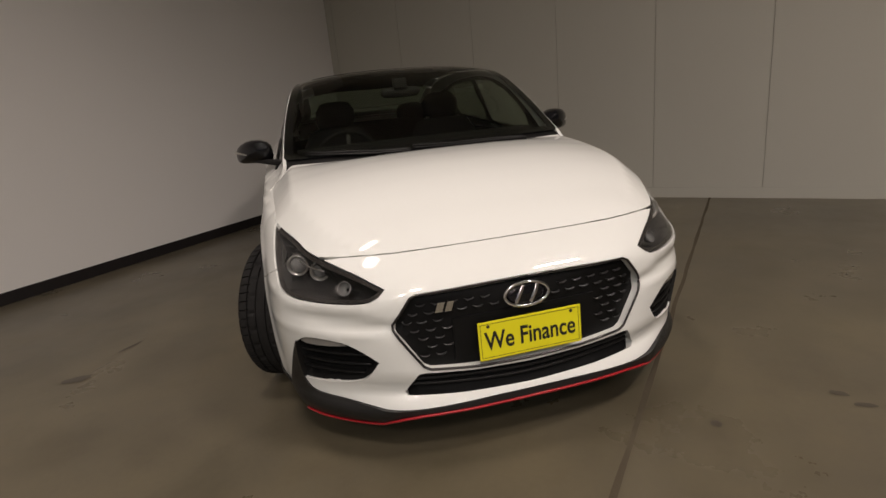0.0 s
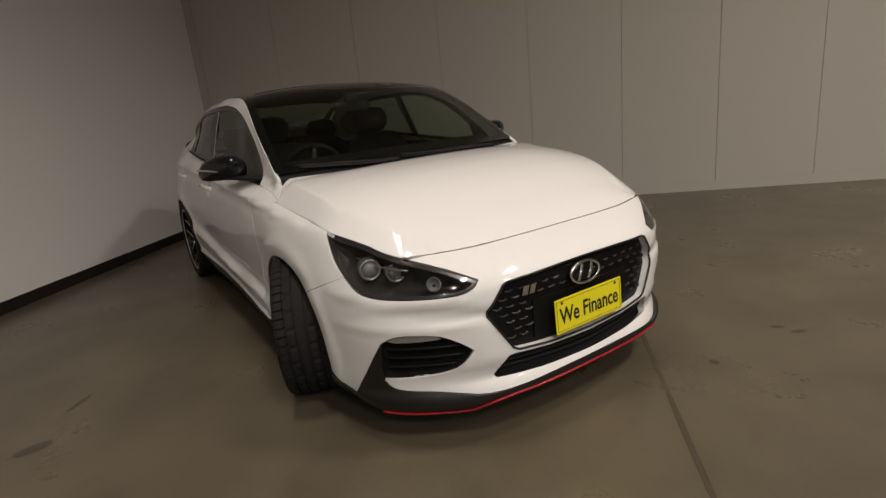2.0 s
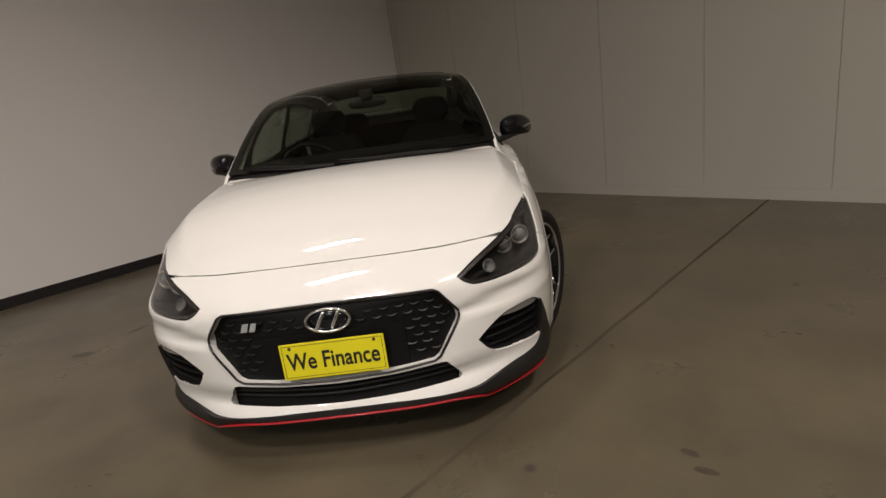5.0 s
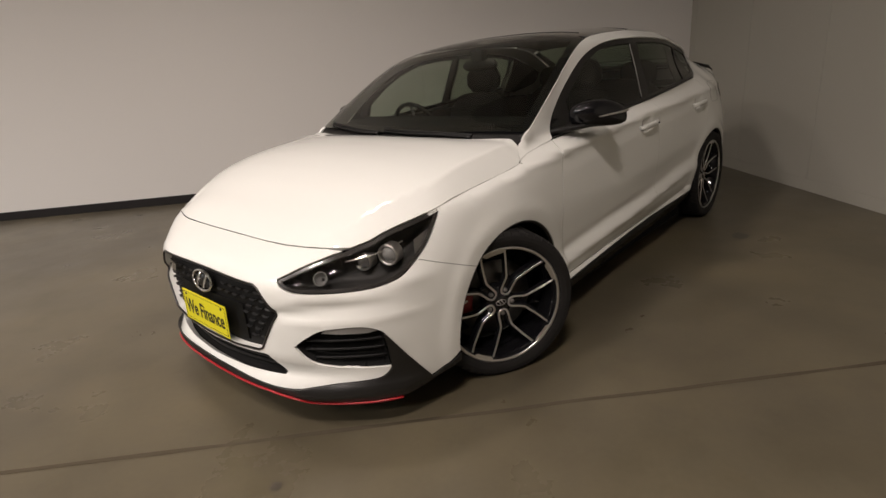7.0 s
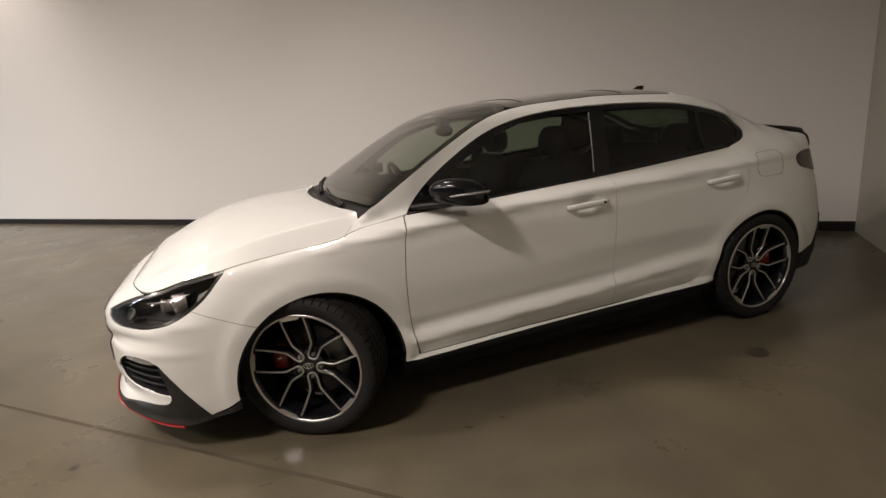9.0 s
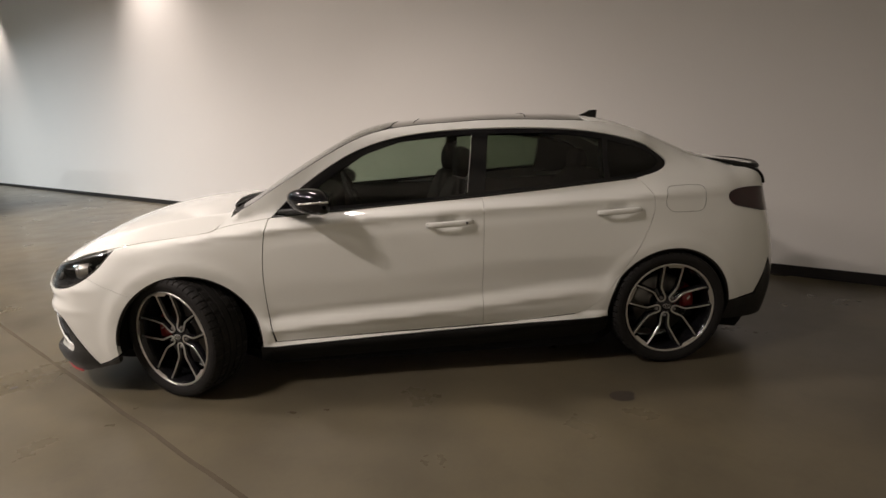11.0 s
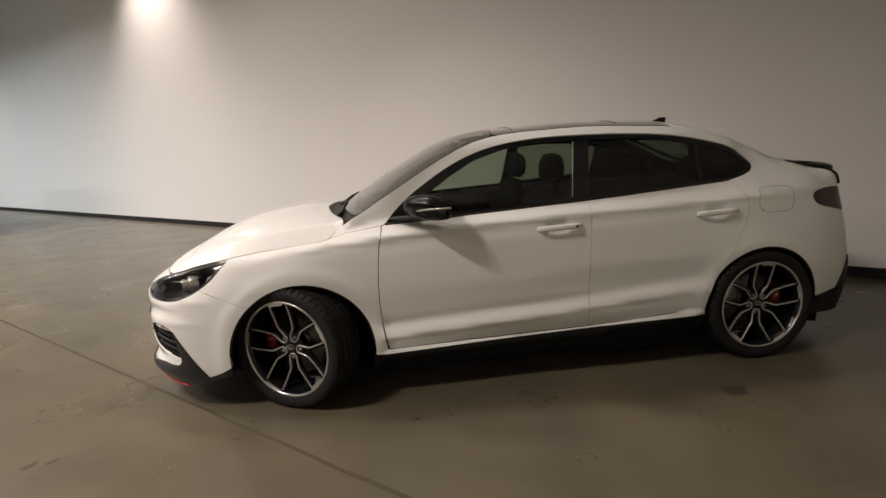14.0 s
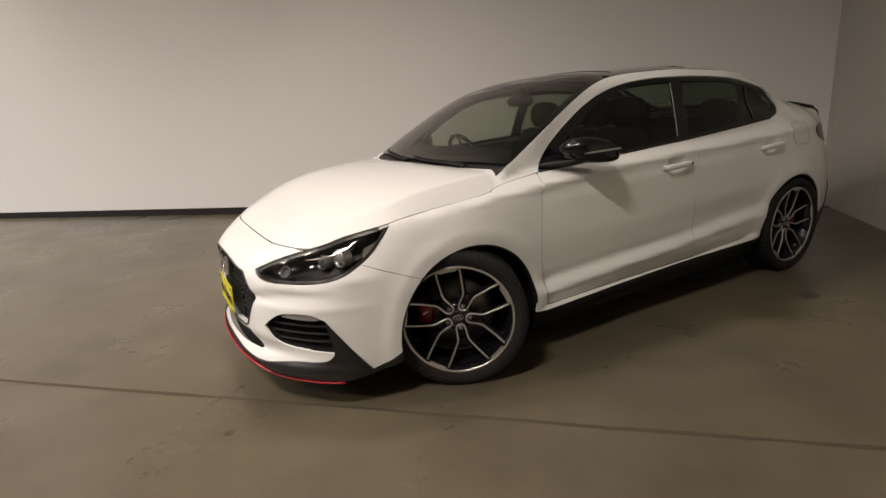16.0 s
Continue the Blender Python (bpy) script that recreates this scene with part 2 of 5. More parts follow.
# ---- the room ----
FAR_A, FAR_B = 27.0, 12.5
floor = box("floor", (WALL_B - 0.3, WALL_A - 0.3, -0.2), (FAR_A + 0.3, FAR_B + 0.3, 0), CONCRETE)
floor.matrix_world = ROOM
tagged(floor, "worn polished grey concrete floor with faint stains", "floor", kind="structure")
wall = box("wall_south", (WALL_B - 0.25, WALL_A - 0.25, 0), (FAR_A + 0.25, WALL_A, CEIL), WALL_WHITE)
wall.matrix_world = ROOM
tagged(wall, "long smooth off-white painted wall washed by downlights", "wall", kind="structure")
# the north wall is out of view, added dark to limit stray light
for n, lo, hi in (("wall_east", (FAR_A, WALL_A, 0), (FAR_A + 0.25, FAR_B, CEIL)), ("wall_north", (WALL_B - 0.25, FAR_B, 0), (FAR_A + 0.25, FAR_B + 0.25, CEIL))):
    w = box(n, lo, hi, END_PAINT if n == "wall_east" else UNSEEN_DARK_PAINT)
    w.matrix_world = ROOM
    tagged(w, "plain grey wall closing the hall, darkened where unseen", "wall", kind="structure")
c = box("ceiling", (WALL_B - 0.25, WALL_A - 0.25, CEIL), (FAR_A + 0.25, FAR_B + 0.25, CEIL + 0.15), CEIL_PAINT)
c.matrix_world = ROOM
tagged(c, "plain grey showroom ceiling", "ceiling", kind="structure")
bb = box("baseboard", (WALL_B + 0.002, WALL_A, 0), (FAR_A, WALL_A + 0.012, 0.095), SKIRTING, bevel=0.003)
bb.matrix_world = ROOM
tagged(bb, "black vinyl skirting along the white wall", "skirting", kind="structure")
# the panelled wall: a backing with proud precast panels standing on a plain plinth
back = box("wall_west", (WALL_B - 0.25, WALL_A - 0.25, 0), (WALL_B - 0.012, FAR_B, CEIL), WALL_PANEL)
back.matrix_world = ROOM
tagged(back, "grey-beige precast wall with upright panel joints", "wall", kind="structure")
PITCH = 0.977
edges = [0.327 + PITCH * k for k in range(-3, 13)]
edges = [WALL_A] + [e for e in edges if WALL_A < e < FAR_B] + [FAR_B]
for i, (y0, y1) in enumerate(zip(edges[:-1], edges[1:])):
    p = box("panel", (WALL_B - 0.012, y0 + 0.002, 0.1035), (WALL_B, y1 - 0.002, CEIL), WALL_PANEL, back, bevel=0.002)
    p.matrix_world = ROOM
p = box("plinth", (WALL_B - 0.012, WALL_A, 0), (WALL_B + 0.0008, FAR_B, 0.103), WALL_PANEL, back, bevel=0.0008)
p.matrix_world = ROOM
# saw-cut floor joints filled with dark sealant
for k, (b0, half) in enumerate(((1.838, 0.014), (7.9, 0.014))):
    bm = bmesh.new()
    xs = np.arange(WALL_B, FAR_A, 0.12)
    rows = [[(x, b0 - half * (0.75 + 0.5 * noise.noise((x * 3, k, 0))) + 0.002 * noise.noise((x * 6, 5, k)), 0.0015),
             (x, b0 + half * (0.75 + 0.5 * noise.noise((x * 3, k, 9))) + 0.002 * noise.noise((x * 6, 5, k)), 0.0015)] for x in xs]
    j = finish("floor_joint", from_rows(rows), JOINT)
    j.matrix_world = ROOM
    tagged(j, "dark sealant joint sawn into the concrete floor", "floor joint", kind="structure")


def stain(name, x, y, rx, ry, turn, seed, mat=STAIN):
    bm = bmesh.new()
    n = 28
    ring = []
    for k in range(n):
        a = 2 * math.pi * k / n
        r = 1 + 0.28 * noise.noise((math.cos(a) * 1.3, math.sin(a) * 1.3, seed))
        ring.append(bm.verts.new((rx * r * math.cos(a), ry * r * math.sin(a), 0)))
    bm.faces.new(ring)
    ob = finish(name, bm, mat)
    ob.matrix_world = pose(x, y, 0.002, 0, 0, turn)
    return tagged(ob, "small dark oil stain on the concrete floor", "stain", "stains on the floor", "structure")


stain("floor_stain", -0.905, 1.205, 0.068, 0.052, 10, 1.0)
stain("floor_stain", 0.617, -1.79, 0.078, 0.011, 139, 2.0, SMUDGE)
stain("floor_stain", 0.943, -1.953, 0.072, 0.032, 95, 3.0, SMUDGE)
stain("floor_stain", 2.396, 1.162, 0.03, 0.016, 40, 4.0, SMUDGE)
stain("floor_stain", 2.487, 1.175, 0.04, 0.014, 60, 5.0, SMUDGE)
stain("floor_stain", 2.389, 0.631, 0.022, 0.018, 10, 6.0, SMUDGE)


def crumb(x, y, size, turn):
    """A small broken lump lying on the floor."""
    bm = bmesh.new()
    bmesh.ops.create_icosphere(bm, subdivisions=2, radius=1.0)
    for v in bm.verts:
        v.co *= 1 + 0.35 * noise.noise(v.co * 1.7 + Vector((x, y, 0)))
        v.co = Vector((v.co.x * size * 1.5, v.co.y * size, max(v.co.z, -0.6) * size * 0.6 + size * 0.36))
    ob = finish("debris", bm, SKIRTING, smooth=False)
    ob.matrix_world = pose(x, y, 0, 0, 0, turn)
    return tagged(ob, "small dark crumb of debris by the wall foot", "debris", "crumbs by the wall")


crumb(-0.405, 3.61, 0.014, 30)
crumb(-0.36, 3.66, 0.008, 80)
crumb(-0.045, 4.02, 0.010, 10)
crumb(0.074, 4.17, 0.012, 50)

# ---------- smooth curves and the two master surfaces of the car ----------
def pchip(xs, ys, q):
    """Shape-keeping cubic through (xs, ys), straight beyond its ends."""
    xs, ys, q = np.asarray(xs, float), np.asarray(ys, float), np.asarray(q, float)
    h, dl = np.diff(xs), np.diff(ys) / np.diff(xs)
    m = np.empty(len(xs))
    m[0], m[-1] = dl[0], dl[-1]
    w1, w2 = 2 * h[1:] + h[:-1], h[1:] + 2 * h[:-1]
    same = dl[:-1] * dl[1:] > 0
    with np.errstate(divide="ignore", invalid="ignore"):
        m[1:-1] = np.where(same, (w1 + w2) / (w1 / dl[:-1] + w2 / dl[1:]), 0.0)
    i = np.clip(np.searchsorted(xs, q) - 1, 0, len(xs) - 2)
    t = (q - xs[i]) / h[i]
    u = np.clip(t, 0, 1)
    v = ((2*u**3 - 3*u**2 + 1) * ys[i] + (u**3 - 2*u**2 + u) * h[i] * m[i]
         + (-2*u**3 + 3*u**2) * ys[i+1] + (u**3 - u**2) * h[i] * m[i+1])
    return v + np.where(q < xs[0], (q - xs[0]) * m[0], 0) + np.where(q > xs[-1], (q - xs[-1]) * m[-1], 0)

def spline(pts, n=12):
    """Open Catmull-Rom curve through the points."""
    p = np.asarray(pts, float)
    p = np.vstack([2 * p[0] - p[1], p, 2 * p[-1] - p[-2]])
    t = np.linspace(0, 1, n, endpoint=False)[:, None]
    out = [0.5 * (2*b + (c - a)*t + (2*a - 5*b + 4*c - e)*t**2 + (3*b - 3*c + e - a)*t**3) for a, b, c, e in zip(p[:-3], p[1:-2], p[2:-1], p[3:])]
    return np.vstack([*out, p[-2:-1]])

PLAN = [(2.235, 0), (2.233, .1), (2.225, .25), (2.205, .4), (2.16, .53), (2.09, .65), (1.99, .755), (1.86, .825), (1.68, .862), (1.45, .875),
        (1.2, .875), (.9, .868), (.4, .865), (-.3, .861), (-.9, .858), (-1.3, .862), (-1.6, .842), (-1.8, .80), (-1.95, .735), (-2.07, .6),
        (-2.15, .42), (-2.2, .2), (-2.21, 0)]
_P = spline([(2.233, -.1)] + PLAN + [(-2.2, -.2)], 40)
_k0 = 40; _k1 = len(_P) - 41
_P = _P[_k0:_k1 + 1]
_S = np.r_[0, np.cumsum(np.linalg.norm(np.diff(_P, axis=0), axis=1))]
def base(s):
    s = np.asarray(s, float)
    x, y = np.interp(s, _S, _P[:, 0]), np.interp(s, _S, _P[:, 1])
    e = .01
    tx = np.interp(s + e, _S, _P[:, 0]) - np.interp(s - e, _S, _P[:, 0])
    ty = np.interp(s + e, _S, _P[:, 1]) - np.interp(s - e, _S, _P[:, 1])
    l = np.hypot(tx, ty)
    return x, y, ty / l, -tx / l
def s_at(x=None, y=None, front=True):
    """Length along the plan line where it has this x (on the side) or this y (at the nose or tail)."""
    if x is not None:
        return float(np.interp(-x, -_P[:, 0], _S))
    n = len(_S) // 2
    return float(np.interp(y, _P[:n, 1], _S[:n])) if front else float(np.interp(-y, -_P[n:, 1], _S[n:]))
# inward and outward offsets from the plan line, by height
STATIONS = [
    (0.0,          [(.15, -.03), (.2, .02), (.225, .012), (.26, -.008), (.34, .0), (.5, .0), (.6, -.018), (.64, -.046), (.719, -.168), (.76, -.28)]),
    (s_at(y=.4),   [(.15, -.03), (.2, .01), (.225, .0), (.26, -.025), (.34, .0), (.5, .0), (.6, -.006), (.64, -.034), (.715, -.138), (.76, -.24)]),
    (s_at(x=2.09), [(.15, -.05), (.2, -.02), (.26, -.03), (.34, -.012), (.45, .0), (.57, -.01), (.62, -.026), (.68, -.06), (.75, -.145), (.8, -.235)]),
    (s_at(x=1.86), [(.15, -.04), (.2, -.025), (.3, -.012), (.45, .0), (.58, -.005), (.65, -.035), (.72, -.075), (.79, -.14), (.84, -.23)]),
    (s_at(x=1.66), [(.15, -.02), (.22, -.01), (.35, .0), (.5, .0), (.62, -.012), (.72, -.04), (.795, -.078), (.84, -.15), (.88, -.25)]),
    (s_at(x=1.3),  [(.2, -.01), (.45, .0), (.64, .0), (.74, -.011), (.80, -.028), (.829, -.046), (.848, -.079), (.89, -.16), (.93, -.26)]),
    (s_at(x=.88),  [(.2, -.03), (.26, -.012), (.33, -.004), (.42, -.018), (.62, -.006), (.8, -.013), (.85, -.019), (.866, -.024), (.885, -.046), (.90, -.066), (.92, -.095), (.955, -.145), (1.05, -.2), (1.25, -.27), (1.35, -.32)]),
    (s_at(x=0.2),  [(.2, -.08), (.26, -.04), (.33, -.008), (.37, .0), (.45, -.018), (.62, -.004), (.8, -.004), (.895, -.010), (.91, -.013), (.925, -.026), (.965, -.083), (1.1, -.142), (1.25, -.215), (1.335, -.27), (1.39, -.34)]),
    (s_at(x=-.9),  [(.2, -.09), (.28, -.035), (.38, -.008), (.44, .0), (.53, -.018), (.66, -.005), (.85, -.016), (.925, -.026), (.94, -.030), (.957, -.044), (1.01, -.09), (1.13, -.15), (1.25, -.225), (1.32, -.285), (1.37, -.37)]),
    (s_at(x=-1.3), [(.2, -.05), (.35, -.01), (.5, .0), (.67, .0), (.85, -.024), (.945, -.042), (.962, -.048), (.98, -.062), (1.05, -.13), (1.12, -.215), (1.2, -.285), (1.27, -.37), (1.32, -.47)]),
    (s_at(x=-1.6), [(.2, -.04), (.35, -.01), (.55, .0), (.75, -.015), (.87, -.045), (.96, -.08), (1.02, -.135), (1.08, -.22), (1.13, -.31), (1.2, -.45)]),
    (s_at(x=-1.93),[(.2, -.04), (.35, -.01), (.5, .0), (.7, -.02), (.85, -.055), (.95, -.08), (1.01, -.095), (1.05, -.115), (1.09, -.155)]),
    (_S[-1],       [(.2, -.06), (.35, -.01), (.5, .0), (.7, -.03), (.9, -.08), (1.0, -.09), (1.05, -.10), (1.075, -.11), (1.1, -.14)]),
]
def shoulder(x):
    """Height of the crease that runs along the doors."""
    return np.interp(-np.asarray(x, float), [-1.5, -1.3, -1.1, -.9, -.7, -.2, .9, 1.3], [.808, .829, .847, .862, .881, .912, .947, .966])
def offset(s, z):
    ks = np.array([k for k, _ in STATIONS])
    zs, w = shoulder(np.interp(s, _S, _P[:, 0])), np.clip((np.asarray(z, float) - .62) / .15, 0, 1)
    v = np.array([pchip(*zip(*row), z + w * (shoulder(np.interp(k, _S, _P[:, 0])) - zs)) for k, row in STATIONS])
    m = np.empty_like(v)
    h = np.diff(ks)[:, None]
    dl = np.diff(v, axis=0) / h
    m[0], m[-1] = 0, 0
    m[1:-1] = (dl[:-1] * h[1:] + dl[1:] * h[:-1]) / (h[1:] + h[:-1])
    i = np.clip(np.searchsorted(ks, s) - 1, 0, len(ks) - 2)
    n = np.arange(len(s))
    hh = h[i, 0]
    u = np.clip((s - ks[i]) / hh, 0, 1)
    return ((2*u**3 - 3*u**2 + 1) * v[i, n] + (u**3 - 2*u**2 + u) * hh * m[i, n] + (-2*u**3 + 3*u**2) * v[i+1, n] + (u**3 - u**2) * hh * m[i+1, n])
# top: height along the middle, and how far it falls at the reference half-width
TOPX = [(2.15, .62), (2.067, .719), (2.0, .774), (1.9, .826), (1.8, .874), (1.7, .909), (1.55, .942), (1.4, .958), (1.25, .964), (1.1, .957), (1.03, .988), (.85, 1.10), (.7, 1.186), (.55, 1.269), (.4, 1.343), (.3, 1.376), (.2, 1.394), (.05, 1.407), (-.1, 1.415), (-.4, 1.428), (-.8, 1.424), (-1.04, 1.400), (-1.2, 1.359), (-1.4, 1.277), (-1.6, 1.190), (-1.8, 1.141), (-1.95, 1.116), (-2.2, 1.088)]
TOPW = [(2.12, .52), (2.0, .54), (1.9, .60), (1.8, .645), (1.6, .708), (1.4, .728), (1.2, .735), (1.05, .73), (.95, .72), (.2, .59), (-.9, .585), (-1.5, .58), (-2.2, .6)]
TOPD = [(2.12, .012), (2.035, .015), (1.9, .036), (1.8, .048), (1.6, .054), (1.4, .046), (1.25, .034), (1.1, .012), (1.0, .034), (.9, .04), (.5, .03), (.2, .03), (-.4, .042), (-1.0, .06), (-1.5, .058), (-1.7, .038), (-1.9, .034), (-2.2, .03)]
HL_EDGE = spline([(1.185, .803), (1.10, .787), (.94, .758), (.858, .738), (.735, .7145)], 4)
def _hood_edge():
    """Where the bonnet meets lamp and fender: along, across, height."""
    x, y, nx, ny = base(HL_EDGE[:, 0])
    d = offset(HL_EDGE[:, 0], HL_EDGE[:, 1])
    rows = [(float(a), float(b), float(c)) for a, b, c in zip(x + nx * d, y + ny * d, HL_EDGE[:, 1])][::-1]
    return [(rows[0][0] + .1, rows[0][1] - .09, .700)] + rows + [(1.45, .79, .831), (1.17, .80, .863), (1.14, .797, .872), (1.10, .787, .884), (1.04, .78, .90), (.93, .78, .93)]
HOOD_EDGE = _hood_edge()
def _of(rows, k, x):
    return pchip([-r[0] for r in rows][::1], [r[k] for r in rows], -np.asarray(x, float))
CROWN = [(2.0, 0), (1.8, .006), (1.5, .012), (1.2, .010), (1.08, .004), (.9, .008), (.5, .013), (.2, .012), (-.2, .012), (-.9, .007), (-1.2, .003), (-1.5, 0), (-2.2, 0)]


def _top0(x, y):
    q = np.abs(y) / _of(TOPW, 1, x)
    return _of(TOPX, 1, x) - _of(TOPD, 1, x) * (.4 * q**2 + .6 * q**4) + _of(CROWN, 1, x) * (1 - q**2)
def top(x, y):
    x, y = np.atleast_1d(np.asarray(x, float)), np.atleast_1d(np.asarray(y, float))
    z = _top0(x, y)
    ye, ze = _of(HOOD_EDGE, 1, x), _of(HOOD_EDGE, 2, x)
    yc = np.minimum(_of(TOPW, 1, x), ye - np.interp(x, [1.1, 1.6, 1.95], [.085, .065, .045]))
    on = np.clip((x - 1.0) / .06, 0, 1) * np.clip((2.06 - x) / .08, 0, 1)
    u = np.clip((np.abs(y) - yc) / (ye - yc), 0, 1.3)
    z = z + on * (ze - _top0(x, ye)) * u ** 1.06
    return np.stack([x, y, z], -1)
HOOD_LINE = [(0, .719), (.16, .719), (.3, .7195), (.45, .720), (.56, .7215), (.66, .7215), (.73, .7145), (.80, .726)]
def _nose():
    e = spline(HOOD_LINE, 8)
    x, y, nx, ny = base(e[:, 0])
    d = offset(e[:, 0], e[:, 1])
    return x + nx * d, y + ny * d, e[:, 1]
NOSE_X, NOSE_Y, NOSE_Z = _nose()
_top1 = top
def top(x, y):
    p = _top1(x, y)
    a = np.abs(p[:, 1])
    xf, zf = np.interp(a, NOSE_Y, NOSE_X), np.interp(a, NOSE_Y, NOSE_Z)
    u = np.clip(1 - (xf - p[:, 0]) / .22, 0, 1.3)
    p[:, 2] += (zf - _top1(xf, a)[:, 2]) * u * u * np.clip((.66 - a) / .1, 0, 1)
    return p
RAIL = [(1.3, .797), (1.17, .80), (1.14, .796), (1.10, .765), (1.056, .735), (1.02, .738), (.98, .737), (.934, .732), (.7, .704), (.45, .660), (.21, .612), (0, .587), (-.4, .566), (-.9, .555), (-1.2, .55), (-1.5, .56), (-1.75, .60), (-1.9, .62)]
def rail(x):
    """Half-width and height of the line where roof and body side meet."""
    y = _of(RAIL, 1, x)
    return y, top(x, y)[:, 2]
AXLES = ((1.305, .30), (-1.31, .31))
CUPS = ((-.075, .858), (-1.0, .878))
def door_foot(x):
    """Height of the lower edge of the doors."""
    return np.interp(-np.asarray(x, float), [-.87, .25, .77, .95], [.269, .288, .317, .328])
def _side0(s, z):
    x, y, nx, ny = base(np.abs(s))
    d = offset(np.abs(s), z)
    for ax, az in AXLES:
        r = np.hypot(x - ax, z - az)
        rc = .412 if ax > 0 else .395
        ridge = np.exp(-((r - rc) / np.where(r > rc, .036, .055)) ** 2)
        d = d + (.008 if ax > 0 else .006) * ridge * np.clip((np.abs(ny) - .45) / .3, 0, 1)
    a = np.abs(s)
    win = np.clip((a - .46) / .12, 0, 1) * np.clip((1.12 - a) / .2, 0, 1)
    zr = np.interp(a, [.46, .6, .75, .9, 1.1], [.548, .562, .572, .578, .590])
    fold = np.where(z > zr, np.maximum(0, 1 - (z - zr) / .05), np.maximum(0, 1 - (zr - z) / .022))
    near = np.clip((a - .40) / .07, 0, 1) * np.clip((.95 - a) / .38, 0, 1)
    d = d + win * .005 * fold - .014 * near * np.exp(-((z - zr + .040) / .024) ** 2) + win * .004 * np.exp(-((z - .478) / .018) ** 2)
    zs = shoulder(x)
    zl = np.interp(-x, [-.86, -.2, .9], [.335, .372, .448])
    door = np.clip((x + 1.0) / .1, 0, 1) * np.clip((.92 - x) / .06, 0, 1)
    long = np.clip((x + 1.8) / .2, 0, 1) * np.clip((1.5 - x) / .3, 0, 1) * (ny > .5)
    fold = np.where(z > zs, np.maximum(0, 1 - (z - zs) / .055), np.maximum(0, 1 - (zs - z) / .026))
    d = d + .007 * long * fold - .004 * door * np.exp(-((z - zs + .05) / .03) ** 2)
    fold = np.where(z > zl, np.maximum(0, 1 - (z - zl) / .05), np.maximum(0, 1 - (zl - z) / .03))
    door = door * np.clip((x + 1.0) / .45, 0, 1)
    d = d + .008 * door * fold - .009 * door * np.exp(-((z - zl - .062) / .032) ** 2)
    # the sill stands proud below the doors
    zd = door_foot(x)
    reach = np.clip((.93 - x) / .05, 0, 1) * np.clip((x + .97) / .08, 0, 1) * (ny > .5)
    low = np.clip((zd - z) / .006, 0, 1) * reach
    d = d * (1 - low) + low * (offset(a, zd) + .016 * np.clip((zd - z) / .024, 0, 1) - .75 * np.maximum(0, zd - .05 - z))
    for cx, cz in CUPS:
        d = d - .016 * np.exp(-((x - cx) / .06) ** 4 - ((z - cz) / .042) ** 4)
    return x, y, nx, ny, d
def side(s, z):
    s, z = np.atleast_1d(np.asarray(s, float)), np.atleast_1d(np.asarray(z, float))
    x, y, nx, ny, d = _side0(s, z)
    yr, zr = rail(x)
    on = np.clip((1.3 - x) / .2, 0, 1) * np.clip((x + 1.95) / .2, 0, 1)
    want = yr - (y + ny * _side0(s, zr)[4])
    seam = np.interp(-x, [-1.14, -1.11, -1.05, -.95, -.86], [.872, .881, .8945, .9085, .9225])
    reach = np.where(x > .95, np.maximum(zr - seam, .010), np.clip(.05 + (1.0 - x) * .9, .05, .22))
    w = np.clip((z - (zr - reach)) / reach, 0, 1.15)
    d = d + on * want * w * w * np.where(w < 1, 3 - 2 * w, 1)
    px, py = x + nx * d, y + ny * d
    return np.stack([px, np.where(s < 0, -1, 1) * np.maximum(py, 0), z], -1)


# ---- panels cut out of the master surfaces ----
from mathutils.geometry import delaunay_2d_cdt


def X(x):
    return s_at(x=x)


def inside(poly, q):
    x, y = q[:, 0], q[:, 1]
    a, b = poly, np.roll(poly, -1, 0)
    hit = np.zeros(len(q), bool)
    for (x0, y0), (x1, y1) in zip(a, b):
        if y0 != y1:
            hit ^= ((y0 > y) != (y1 > y)) & (x < (x1 - x0) * (y - y0) / (y1 - y0) + x0)
    return hit


def densify(loop, step):
    loop = np.asarray(loop, float)
    out = []
    for a, b in zip(loop, np.roll(loop, -1, 0)):
        n = max(1, int(np.ceil(np.linalg.norm(b - a) / step)))
        out += [a + (b - a) * k / n for k in range(n)]
    return np.array(out)


def area2(p):
    x, y = p.T
    return float(np.sum(x * np.roll(y, -1) - np.roll(x, -1) * y))


def shrink(loop, d):
    """Moves a loop inwards by d."""
    p = np.asarray(loop, float)
    if area2(p) < 0:
        p = p[::-1]
    e = np.roll(p, -1, 0) - p
    e /= np.linalg.norm(e, axis=1)[:, None] + 1e-12
    n = np.stack([-e[:, 1], e[:, 0]], -1)
    m = n + np.roll(n, 1, 0)
    m /= np.maximum((m * m).sum(1, keepdims=True) / 2, 0.5)
    return p + d * m


def whole(half):
    """A half outline (first and last points on the middle line of the car) mirrored to a whole one; first coordinate is across."""
    h = np.asarray(half, float)
    other = h[::-1] * np.array([-1, 1])
    keep = np.abs(other[:, 0]) > 1e-6
    return np.vstack([h, other[keep]])


def whole_top(half):
    h = np.asarray(half, float)
    other = h[::-1] * np.array([1, -1])
    return np.vstack([h, other[np.abs(other[:, 1]) > 1e-6]])


def normals(fn, q):
    e = 0.004
    u = fn(q[:, 0] + e, q[:, 1]) - fn(q[:, 0] - e, q[:, 1])
    v = fn(q[:, 0], q[:, 1] + e) - fn(q[:, 0], q[:, 1] - e)
    n = np.cross(u, v)
    return n / (np.linalg.norm(n, axis=1)[:, None] + 1e-12)


